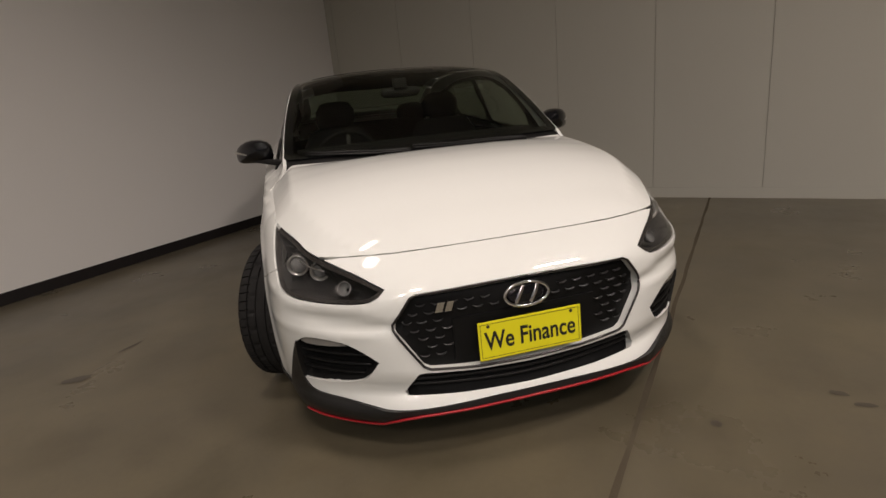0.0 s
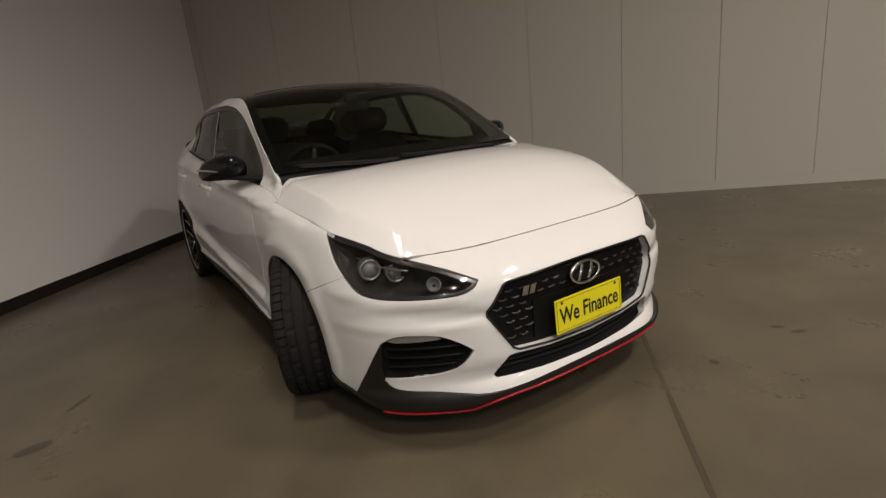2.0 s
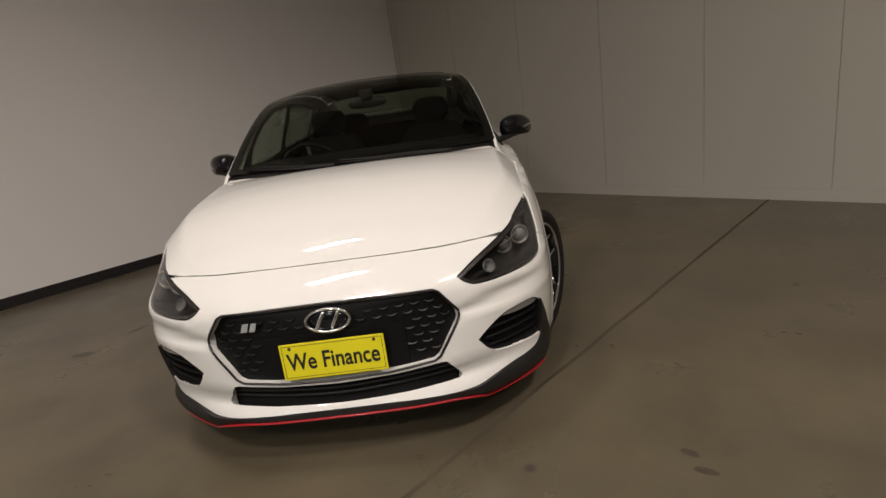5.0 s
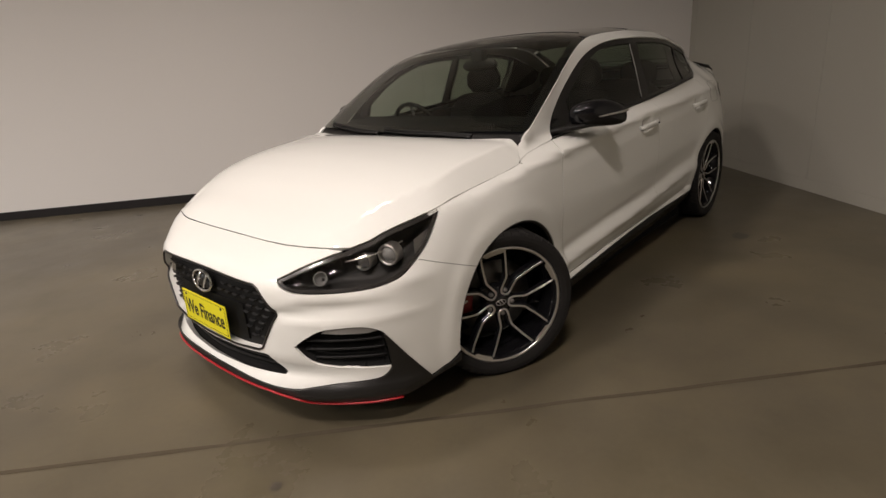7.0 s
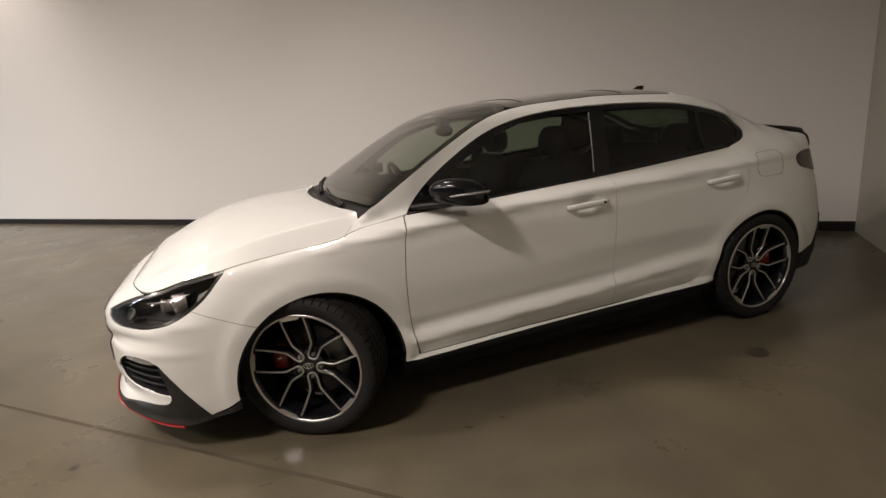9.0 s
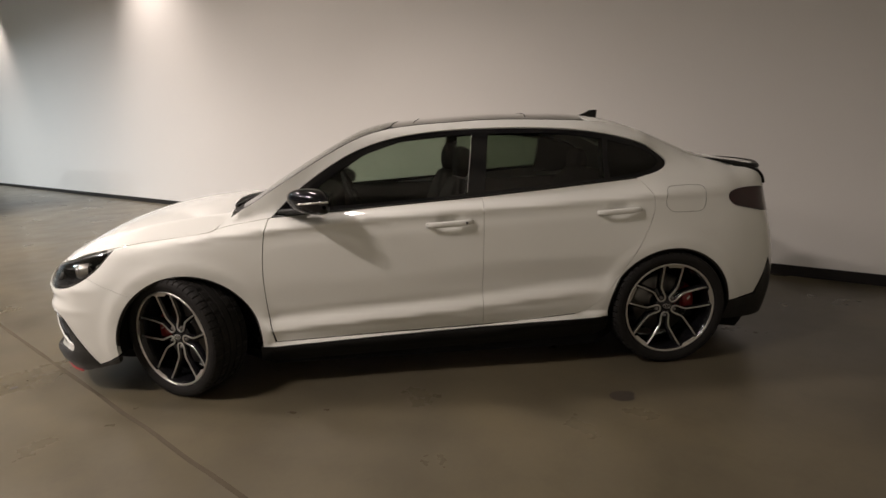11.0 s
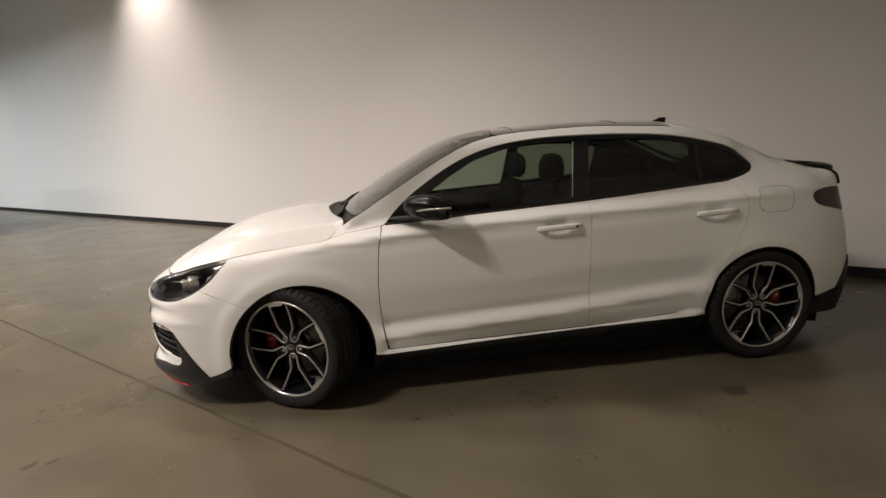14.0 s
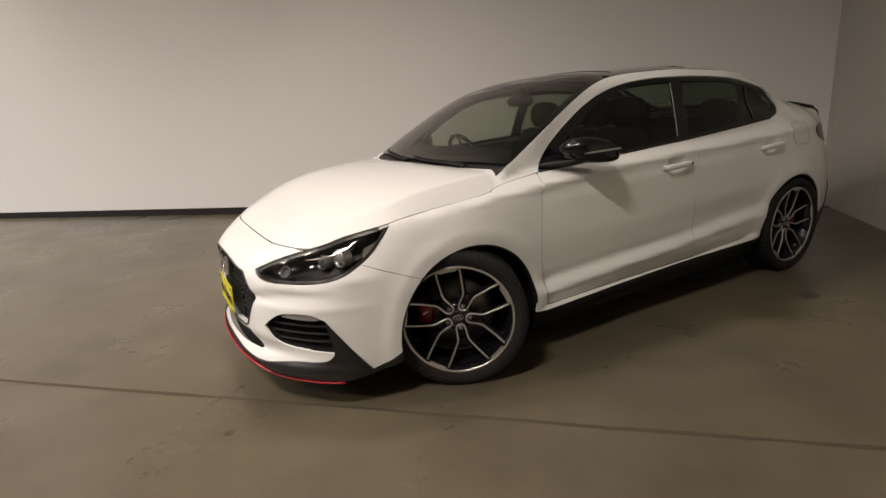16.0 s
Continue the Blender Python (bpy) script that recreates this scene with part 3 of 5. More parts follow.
def panel_mesh(loop, fn, holes=(), step=0.035, off=0.0, depth=0.016, gap=0.0011, bowl=None):
    loop = densify(shrink(loop, gap), step * 0.6)
    loops = [loop] + [densify(shrink(h, -gap * 0.5), step * 0.6) for h in holes]
    lo, hi = loop.min(0), loop.max(0)
    gx, gy = np.meshgrid(np.arange(lo[0], hi[0], step), np.arange(lo[1], hi[1], step))
    gx[1::2] += step / 2
    g = np.stack([gx.ravel(), gy.ravel()], -1)
    ok = inside(loop, g)
    for h in loops[1:]:
        ok &= ~inside(h, g)
    g = g[ok]
    edge = np.vstack(loops)
    if len(g):
        near = np.full(len(g), 1e9)
        for k in range(0, len(edge), 200):
            near = np.minimum(near, np.linalg.norm(g[:, None] - edge[None, k:k + 200], axis=2).min(1))
        g = g[near > 0.42 * step]
    pts = np.vstack([edge, g]) if len(g) else edge
    es, k = [], 0
    for l in loops:
        es += [(k + i, k + (i + 1) % len(l)) for i in range(len(l))]
        k += len(l)
    v2, _, faces, *_ = delaunay_2d_cdt([Vector(p) for p in pts], es, [], 0, 1e-6)
    v2 = np.array([tuple(v) for v in v2])
    cen = np.array([v2[list(f)].mean(0) for f in faces])
    keep = inside(loop, cen)
    for h in loops[1:]:
        keep &= ~inside(h, cen)
    n3 = normals(fn, v2)
    amount = off if bowl is None else np.array([bowl(q) for q in v2])[:, None]
    p3 = fn(v2[:, 0], v2[:, 1]) + n3 * amount
    tris = []
    for f, kf in zip(faces, keep):
        if kf:
            a, b, c2 = f[0], f[1], f[2]
            ccw = (v2[b][0] - v2[a][0]) * (v2[c2][1] - v2[a][1]) - (v2[b][1] - v2[a][1]) * (v2[c2][0] - v2[a][0]) > 0
            tris.append(tuple(f) if ccw else tuple(f[::-1]))
    verts, norms = [p3], [n3]
    if depth:
        k = len(p3)
        for n, l in enumerate(loops):
            q, nn = fn(l[:, 0], l[:, 1]), normals(fn, l)
            o = off if bowl is None else np.array([bowl(x) for x in l])[:, None]
            outer, inner = q + nn * o, q + nn * (o - depth)
            flip = (area2(l) > 0) != (n > 0)
            tang = np.roll(outer, -1, 0) - np.roll(outer, 1, 0)
            sideways = np.cross(tang, nn) * (1 if flip else -1)
            sideways /= np.linalg.norm(sideways, axis=1)[:, None] + 1e-9
            m = len(l)
            for i in range(m):
                j = (i + 1) % m
                f = (k + i, k + m + i, k + m + j, k + j)
                tris.append(f if flip else f[::-1])
            verts += [outer, inner]
            norms += [sideways, sideways]
            k += 2 * m
    return np.vstack(verts), tris, (np.vstack(norms) if bowl is None else None)


def mirrored(p):
    v, f, n = p
    m = np.array([1, -1, 1])
    return v * m, [t[::-1] for t in f], None if n is None else n * m


def sheet(name, p, mat, parent, label=""):
    """Links a panel as one mesh with the true normals of its master surface."""
    v, f, n = p
    used = np.zeros(len(v), bool)
    used[[i for t in f for i in t]] = True
    at = np.cumsum(used) - 1
    me = bpy.data.meshes.new(name)
    me.from_pydata(v[used].tolist(), [], [[int(at[i]) for i in t] for t in f])
    me.materials.append(mat)
    me.shade_smooth()
    if n is not None:
        me.normals_split_custom_set_from_vertices(n[used].tolist())
    ob = new(name, me)
    ob.parent = parent
    if label:
        ob["label"] = label
    return ob


def panel(name, loop, fn, mat, parent, both=True, label="", **k):
    """One panel, and with both also its mirror image on the other side of the car."""
    p = panel_mesh(loop, fn, **k)
    return [sheet(name, q, mat, parent, label) for q in ((p, mirrored(p)) if both else (p,))]


def arc(cx, cz, r, a0, a1, n=24):
    """Points (length along the plan line, height) on a wheel arch, angles in degrees from straight ahead."""
    return [(X(cx + r * math.cos(radians(a))), cz + r * math.sin(radians(a))) for a in np.linspace(a0, a1, n)]


def smooth(pts, n=6):
    return [tuple(p) for p in spline(pts, n)]


# ---- the hatchback coupe ----
car = new("car")
tagged(car, "white fastback car with black roof, red lip and turned front wheels", "car")

HL_TOP = smooth([(1.185, .803), (1.10, .787), (.94, .758), (.858, .738), (.735, .7145), (.598, .679), (.50, .642), (.478, .632)], 4)
HL_LOW = smooth([(.478, .632), (.505, .608), (.56, .592), (.72, .591), (.87, .600), (.97, .627), (1.075, .69), (1.15, .765), (1.185, .803)], 4)
k_meet = min(range(len(HL_TOP)), key=lambda i: abs(HL_TOP[i][0] - .735))
FOG_TOP = smooth([(.845, .437), (.80, .458), (.74, .465), (.64, .455), (.57, .420), (.522, .385)], 4)
FOG_LOW = smooth([(.522, .385), (.56, .338), (.61, .308), (.72, .292), (.868, .282)], 4)
LIP_TOP = smooth([(.868, .275), (.84, .247), (.79, .236), (.66, .229), (.56, .216), (.483, .207), (.3, .213), (.15, .219), (0, .221)], 3)
ARCH_F, ARCH_R = (1.305, .285, .372), (-1.31, .31, .36)
seam_end = arc(*ARCH_F, 47, 47, 1)[0]
GRILLE = [(0, .615), (.2, .614), (.375, .611), (.395, .603), (.462, .515), (.462, .498), (.372, .362), (.35, .350), (.18, .334), (0, .330)]
LOW_GRILLE = [(0, .316), (.2, .322), (.37, .338), (.392, .335), (.448, .262), (.438, .250), (.25, .243), (0, .241)]

bumper_half = (HOOD_LINE[:6] + HL_TOP[k_meet:] + HL_LOW[1:][:[i for i, p in enumerate(HL_LOW) if p[0] > 1.02][0]]
               + [(1.15, .607)] + arc(*ARCH_F, 47, -6, 14) + [(1.10, .213), (1.03, .187), (.93, .312)] + FOG_TOP + FOG_LOW[1:] + LIP_TOP)
panel("front_bumper", whole(bumper_half), side, PAINT, car, both=False, holes=[whole(GRILLE), whole(LOW_GRILLE)], step=0.028, depth=0.03)

fender = (HL_LOW[[i for i, p in enumerate(HL_LOW) if p[0] > 1.02][0]:] + smooth([(1.19, .803), (1.382, .831), (1.674, .862), (X(1.14), .872)], 4) + [(X(1.11), .881), (X(1.05), .8945)]
          + [(X(.95), .9085), (X(.86), .9225)] + smooth([(X(.86), .9225), (X(.885), .80), (X(.899), .62), (X(.89), .413), (X(.865), .250)], 4)[1:]
          + [(X(.934), .243)] + arc(*ARCH_F, 186.5, 47, 30) + [(1.15, .607)])
panel("front_fender", fender, side, PAINT, car, step=0.022)

DLO = smooth([(X(.845), .926), (X(.71), 1.054), (X(.52), 1.183), (X(.35), 1.264), (X(.15), 1.316), (X(-.08), 1.340), (X(-.29), 1.345), (X(-.52), 1.343), (X(-.78), 1.327), (X(-1.02), 1.288), (X(-1.2), 1.234), (X(-1.30), 1.176), (X(-1.345), 1.128), (X(-1.29), 1.086), (X(-1.14), 1.052)], 5)
DLO_LOW = [(X(-1.14), 1.052), (X(-.66), 1.018), (X(-.265), .990), (X(.36), .954), (X(.845), .926)]
REAR_SEAM = smooth([(X(-1.14), 1.052), (X(-1.195), .96), (X(-1.19), .85), (X(-1.10), .665), (X(-.975), .481), (X(-.88), .375), (X(-.77), .321)], 5)
MID_SEAM = smooth([(X(-.267), .990), (X(-.262), .81), (X(-.252), .54), (X(-.25), .289)], 4)


def sill_z(x):
    return .245 + .0275 * (.934 - x)


rail_x = np.r_[np.linspace(.934, -1.0, 40), np.linspace(-1.05, -1.78, 14)]
rail_pts = [(X(x), float(rail(np.array([x]))[1][0])) for x in rail_x]
TAIL = smooth([(4.86, .965), (4.70, .972), (4.55, .962), (4.508, .928), (4.535, .885), (4.62, .862), (4.76, .836), (4.88, .822)], 4)
body_side = ([(X(1.136), .877)] + [(X(x), float(rail(np.array([x]))[1][0])) for x in (1.12, 1.10, 1.08, 1.056, 1.03, 1.0, .97, .95)] + rail_pts + [(4.66, 1.094), (4.75, 1.086), (4.87, 1.085), (4.87, .967)] + TAIL[:-6]
             + [(4.64, .74), (4.54, .60)] + [(X(c[0]), c[1]) for c in [( -1.31 - .36 * math.cos(radians(a)), .31 + .36 * math.sin(radians(a))) for a in np.linspace(30, 178, 30)]]
             + [(X(-.956), sill_z(-.956)), (X(.90), sill_z(.90)), (X(.865), .267), (X(-.25), .286), (X(-.77), .317)] + REAR_SEAM[::-1][1:]
             + DLO[::-1][1:] + [(X(.86), .923), (X(.95), .9085), (X(1.05), .8945), (X(1.11), .881)])
panel("pillar_flange", [(X(1.17), .848), (X(1.135), .874), (X(1.10), .89), (X(1.05), .905), (X(.88), .932), (X(.88), .908), (X(1.05), .882), (X(1.12), .866)], side, PAINT, car, step=0.02, off=-0.005, depth=0)
panel("body_side", body_side, side, PAINT, car, step=0.024)
front_door = DLO_LOW[2:] + [(X(.858), .918)] + smooth([(X(.858), .918), (X(.883), .80), (X(.897), .62), (X(.888), .413), (X(.86), .269)], 4)[1:] + [(X(-.25), .289)] + MID_SEAM[::-1][1:]
front_doors = panel("front_door", front_door, side, PAINT, car, step=0.018)
rear_door = DLO_LOW[:3] + MID_SEAM[1:] + [(X(-.5), .301)] + REAR_SEAM[::-1][:-1]
rear_doors = panel("rear_door", rear_door, side, PAINT, car, step=0.018)

hood_half = ([(float(np.interp(y, NOSE_Y, NOSE_X)), y) for y in (0, .1, .2, .3, .4, .48, .55, .59)] + [tuple(side([s], [z])[0][:2]) for s, z in HL_TOP[:k_meet][::-1]]
             + [(1.45, .79), (1.3, .797), (1.17, .80), (1.147, .798), (1.136, .792), (1.10, .764), (1.066, .739), (1.060, .728)] + smooth([(1.060, .728), (1.060, .69), (1.088, .55), (1.128, .40), (1.165, .15), (1.172, 0)], 4)[1:])
panel("hood_flange", [(1.22, .74), (1.22, .806), (1.15, .804), (1.125, .79), (1.10, .766), (1.072, .743), (1.075, .70)], top, PAINT, car, step=0.02, off=-0.004, depth=0)
FL = smooth([(1.13, .790), (1.19, .803), (1.382, .831), (1.674, .862), (X(1.14), .872)], 4)
panel("fender_flange", [(a, b - .008) for a, b in FL] + [(a, b + .010) for a, b in FL[::-1]], side, PAINT, car, step=0.02, off=-0.0045, depth=0, gap=0)
panel("hood", whole_top(hood_half), top, PAINT, car, both=False, step=0.025, label="white bonnet with folded side creases")
screen_half = smooth([(1.075, 0), (1.07, .15), (1.05, .40), (1.025, .58), (1.003, .68), (.99, .715), (.965, .732)], 4) + [(.93, .728)] + [(x, float(rail(np.array([x]))[0][0]) - .003) for x in np.linspace(.9, .24, 16)] + smooth([(.205, .56), (.18, .4), (.15, .2), (.14, 0)], 4)
panel("windscreen", whole_top(screen_half), top, SCREEN_GLASS, car, both=False, step=0.06, off=0.002, depth=0, label="laminated windscreen glass")
# black printed border of the windscreen
b_in = shrink(whole_top(screen_half), 0.045)
panel("windscreen_border", whole_top(screen_half), top, BLACK_GLOSS, car, both=False, holes=[b_in], step=0.05, off=0.0, depth=0.006, gap=0)
roof_half = smooth([(.135, 0), (.145, .2), (.175, .4), (.2, .56)], 4) + [(x, float(rail(np.array([x]))[0][0]) - .008) for x in np.linspace(.18, -.88, 24)] + smooth([(-.9, .5), (-.92, .3), (-.93, 0)], 4)
panel("roof_glass", whole_top(roof_half), top, ROOF_GLASS, car, both=False, step=0.06, depth=0.01, label="black panoramic roof glass")
skin_half = smooth([(-.935, 0), (-.925, .3), (-.905, .5)], 4) + [(x, float(rail(np.array([x]))[0][0]) - .002) for x in np.linspace(-.93, -1.2, 8)] + smooth([(-1.2, .50), (-1.18, .3), (-1.17, 0)], 4)
panel("rear_roof", whole_top(skin_half), top, PAINT, car, both=False, step=0.05, depth=0.01)
back_half = smooth([(-1.18, 0), (-1.19, .3), (-1.21, .49)], 4) + smooth([(-1.23, .505), (-1.5, .49), (-1.72, .5)], 4) + smooth([(-1.75, .48), (-1.76, .3), (-1.77, 0)], 4)
panel("rear_window", whole_top(back_half), top, DARK_GLASS, car, both=False, step=0.06, off=-.004, depth=0.008)
ST = float(_S[-1])
TAIL_EDGE = [tuple(float(c) for c in side([q], [z])[0][:2]) for q, z in ((4.75, 1.085), (4.87, 1.084), (4.98, 1.088), (5.2, 1.097), (ST, 1.103))]
hatch_half = smooth([(-1.175, 0), (-1.185, .3), (-1.205, .5)], 4) + [(x, float(rail(np.array([x]))[0][0]) - .002) for x in np.linspace(-1.22, -1.79, 14)] + smooth([(x + .004, y) for x, y in TAIL_EDGE], 4)
panel("hatch_lid", whole_top(hatch_half), top, PAINT, car, both=False, holes=[whole_top(back_half)], step=0.05, depth=0.012)
# tail: bumper, lower black valance, lamps


def whole_rear(half):
    """As whole(), about the middle line of the tail."""
    h = np.asarray(half, float)
    other = h[::-1].copy()
    other[:, 0] = 2 * ST - other[:, 0]
    return np.vstack([h, other[np.abs(other[:, 0] - ST) > 1e-6]])


def rear(s, z):
    """The side surface carried on past the middle of the tail."""
    s = np.asarray(s, float)
    p = side(np.where(s > ST, 2 * ST - s, s), z)
    p[:, 1] = np.where(s > ST, -p[:, 1], p[:, 1])
    return p


rb = ([(ST, .84), (4.88, .822)] + TAIL[::-1][1:14][:10] + [(4.625, .738), (4.53, .60)] + [(X(-1.31 - .36 * math.cos(radians(a))), .31 + .36 * math.sin(radians(a))) for a in np.linspace(31, 5, 8)]
      + [(4.69, .366), (4.79, .545), (4.90, .40), (5.1, .36), (ST, .36)])
rb = rb[::-1]
panel("rear_bumper", whole_rear(rb), rear, PAINT, car, both=False, step=0.05, off=-0.0015)
va = [(ST, .35), (5.1, .35), (4.90, .39), (4.795, .56), (4.70, .358), (4.503, .338), (4.48, .23), (4.7, .215), (5.0, .215), (ST, .215)]
panel("rear_valance", whole_rear(va), rear, BLACK_PLASTIC, car, both=False, step=0.05, off=0.003, depth=0.03)
tg = [(ST, .85), (4.89, .832), (4.88, .96), (4.873, 1.0), (4.873, 1.085), (4.98, 1.089), (5.2, 1.098), (ST, 1.104)]
panel("tailgate", whole_rear(tg), rear, PAINT, car, both=False, step=0.05)
panel("tail_lamp", TAIL + [(4.885, .955)], side, LAMP_RED, car, step=0.03, off=0.004, depth=0.03, label="smoked dark red tail lamp")
sp_half = [(-1.63, .580), (-1.70, .594), (-1.78, .603)] + TAIL_EDGE
spo = spline(sp_half, 6)
spo_s = spline([(X(-1.63), 0), (X(-1.70), 0), (X(-1.78), 0), (4.75, 0), (4.87, 0), (4.98, 0), (5.2, 0), (ST, 0)], 6)[:, 0]
rows = []
for i, (sx, sy) in enumerate(spo):
    t = np.gradient(spo, axis=0)[i]
    n = np.array([t[1], -t[0]]) / np.linalg.norm(t)
    n = n if n[1] - n[0] > 0 else -n
    h = float(np.interp(i, [0, 6, 12, 18, 24, 48], [.001, .005, .009, .010, .008, .006]))
    drop = float(np.interp(i, [0, 8, 12, 18, 24, 48], [.001, .006, .012, .018, .020, .020]))
    z0 = float(top([sx], [sy])[0, 2])
    k = min(1, i / 12)
    e = np.array([[float(spo_s[i]), z0 - drop]])
    hang = (side(e[:, 0], e[:, 1]) + normals(side, e) * .007)[0]
    inner_x, inner_y = sx - n[0] * .018 * k, sy - n[1] * .018 * k
    zi = float(top([inner_x], [inner_y])[0, 2])
    rows.append([(inner_x, inner_y, zi - .004), (inner_x, inner_y, zi + .5 * h), (sx + n[0] * .001, sy + n[1] * .001, z0 + h), (sx + n[0] * .008, sy + n[1] * .008, z0 + h * .8), tuple(hang), (sx, sy, z0 - drop - .004)])
full = rows + [[(x, -y, z) for x, y, z in r] for r in rows[::-1][1:]]
bm = from_rows(full)
bmesh.ops.recalc_face_normals(bm, faces=bm.faces)
spoiler = part("rear_spoiler", bm, BLACK_PLASTIC, car, "black lip spoiler")
e = spline([(4.66, 1.090), (4.76, 1.076), (4.84, 1.052), (4.885, 1.018), (4.90, .982)], 6)
q = side(e[:, 0], e[:, 1]) + normals(side, e) * .002
for sgn in (1, -1):
    part("spoiler_end", tube(q * np.array([1, sgn, 1]), np.linspace(.006, .011, len(q)), 8), BLACK_PLASTIC, spoiler)
# lower trim
lip_low = [(0, .196), (.2, .193), (.42, .186), (.50, .172), (.56, .152), (.85, .147), (.95, .156), (1.03, .170), (1.10, .187), (1.163, .206)]
splitter = [(0, .219), *[p for p in LIP_TOP[::-1][1:]], (.868, .282), (.862, .36), (.849, .437), (.935, .312), (1.032, .185), (1.10, .209), (1.163, .236)] + lip_low[::-1]


def ledge(q):
    """The lip stands out below the corner vents."""
    a, z = abs(q[0]), q[1]
    t = min(1, max(0, (.232 - z) / .03))
    win = min(1, max(0, (a - .38) / .15)) * min(1, max(0, (1.06 - a) / .14))
    return .005 + .015 * t * t * (3 - 2 * t) * win


panel("splitter", whole(splitter), side, LIP_SATIN, car, both=False, step=0.018, off=0.005, depth=0.03, gap=0.0005, bowl=ledge, label="satin black lower lip and corner trim")
red = spline([(0, .200), (.2, .197), (.42, .190), (.50, .176), (.56, .157), (.75, .149), (.90, .147)], 8)
q = side(red[:, 0], red[:, 1]) + normals(side, red) * np.array([[.003 + ledge(p)] for p in red])
q = np.vstack([q[::-1] * np.array([1, -1, 1]), q[1:]])
part("red_lip", tube(q, 0.005, 6, 0.9), RED, car, "thin red accent strip along the lip")
skirt = [(X(.95), .243), (X(.934), sill_z(.934) - .001), (X(-.956), sill_z(-.956) - .001), (X(-.965), .20), (X(-.9), .165), (X(.85), .145), (X(.95), .16)]
panel("side_skirt", skirt, side, SKIRT_BLACK, car, step=0.05, off=0.002, depth=0.05)

# ---- dark inner shells, so that gaps and openings look into a closed car ----
def ring_loop(pairs):
    return [(X(a), b) for a, b in pairs]


inner = [(0.0, .62), (.40, .60), (.48, .56), (1.0, .57), (1.2, .62), (X(1.5), .70), (X(1.1), .86), (X(.7), .90), (X(-1.1), 1.0), (X(-1.5), .98), (4.7, .93), (ST, .93)]
inner_low = [(ST, .25), (4.75, .30), (4.55, .62), (X(-1.56), .62), (X(-1.31), .70), (X(-1.06), .62), (X(-.93), .33), (X(.9), .27), (X(1.02), .55), (X(1.305), .68), (X(1.58), .56), (X(1.72), .24), (.9, .20), (.45, .22), (0.0, .22)]
bm = panel_mesh(inner + inner_low, side, step=0.08, off=-0.05, depth=0)
sheet("inner_shell", bm, UNDER, car)
sheet("inner_shell", mirrored(bm), UNDER, car)
under = [(2.0, 0), (1.98, .55), (1.75, .60), (1.1, .62), (.9, .78), (-.9, .78), (-1.1, .60), (-1.6, .60), (-1.8, .70), (-2.05, .45), (-2.1, 0)]
panel("hood_liner", whole_top([(1.99, 0), (1.97, .5), (1.7, .66), (1.15, .70), (1.08, .6), (1.1, 0)]), top, UNDER, car, both=False, step=0.1, off=-0.035, depth=0)


def flat(x, y):
    x, y = np.atleast_1d(np.asarray(x, float)), np.atleast_1d(np.asarray(y, float))
    return np.stack([x, y, 0 * x + .165 + .03 * np.clip((np.abs(x) - 1.2), 0, 1)], -1)


panel("floor_pan", whole_top(under), flat, UNDER, car, both=False, step=0.15, depth=0.05)
for (cx, cz, r), y0 in ((ARCH_F, .50), (ARCH_R, .52)):
    rows = []
    for a in np.linspace(-8, 188, 28):
        px, pz = cx + (r + .012) * math.cos(radians(a)), cz + (r + .012) * math.sin(radians(a))
        ys = float(side([X(px)], [pz])[0, 1]) - .012
        rows.append([(px, ys, pz), (px, (ys + y0) / 2, pz), (px, y0, pz), (cx + r * .4 * math.cos(radians(a)), y0 - .02, cz + r * .4 * math.sin(radians(a))), (cx, y0 - .02, cz)])
    for sgn in (1, -1):
        part("wheel_liner", from_rows([[(x, sgn * y, z) for x, y, z in r2] for r2 in rows]), UNDER, car)
    # rolled edge of the arch
    edge = [(X(cx + (r - .004) * math.cos(radians(a))), cz + (r - .004) * math.sin(radians(a))) for a in np.linspace(2, 178, 40)]
    e = np.array(edge)
    q = side(e[:, 0], e[:, 1]) - normals(side, e) * .010
    for sgn in (1, -1):
        part("arch_lip", tube(q * np.array([1, sgn, 1]), .008, 6), BLACK_PLASTIC, car)

# ---- side glass ----
dl = DLO + DLO_LOW[1:-1]
FRONT_PANE = [(X(.60), .968), (X(.60), 1.07), (X(.50), 1.142), (X(.34), 1.232), (X(.15), 1.290), (X(-.06), 1.312), (X(-.235), 1.317), (X(-.19), 1.006), (X(.2), .985)]
REAR_PANE = [(X(-.325), 1.318), (X(-.52), 1.316), (X(-.76), 1.302), (X(-.965), 1.268), (X(-.955), 1.058), (X(-.6), 1.036), (X(-.285), 1.014)]
QUARTER_PANE = [(X(-.995), 1.260), (X(-1.18), 1.212), (X(-1.275), 1.165), (X(-1.302), 1.132), (X(-1.26), 1.102), (X(-1.14), 1.076), (X(-.985), 1.062)]
panel("window_surround", dl, side, BLACK_GLOSS, car, holes=[FRONT_PANE, REAR_PANE, QUARTER_PANE], step=0.035, off=-0.006, depth=0.012, gap=0.001, label="gloss black window surround and pillar trim")
panel("front_window", FRONT_PANE, side, FRONT_GLASS, car, step=0.06, off=-0.011, depth=0, gap=0, label="tinted front door window")
panel("rear_window_side", REAR_PANE, side, DARK_GLASS, car, step=0.06, off=-0.011, depth=0, gap=0, label="dark tinted rear door window")
panel("quarter_window", QUARTER_PANE, side, DARK_GLASS, car, step=0.05, off=-0.010, depth=0, gap=0, label="dark tinted quarter window")
TRIM = [(X(-.97), 1.30), (X(-1.2), 1.25), (X(-1.36), 1.17), (X(-1.37), 1.09), (X(-1.14), 1.03), (X(-.95), 1.03)]
panel("pillar_trim", TRIM, side, CABIN, car, step=0.06, off=-0.05, depth=0.01)
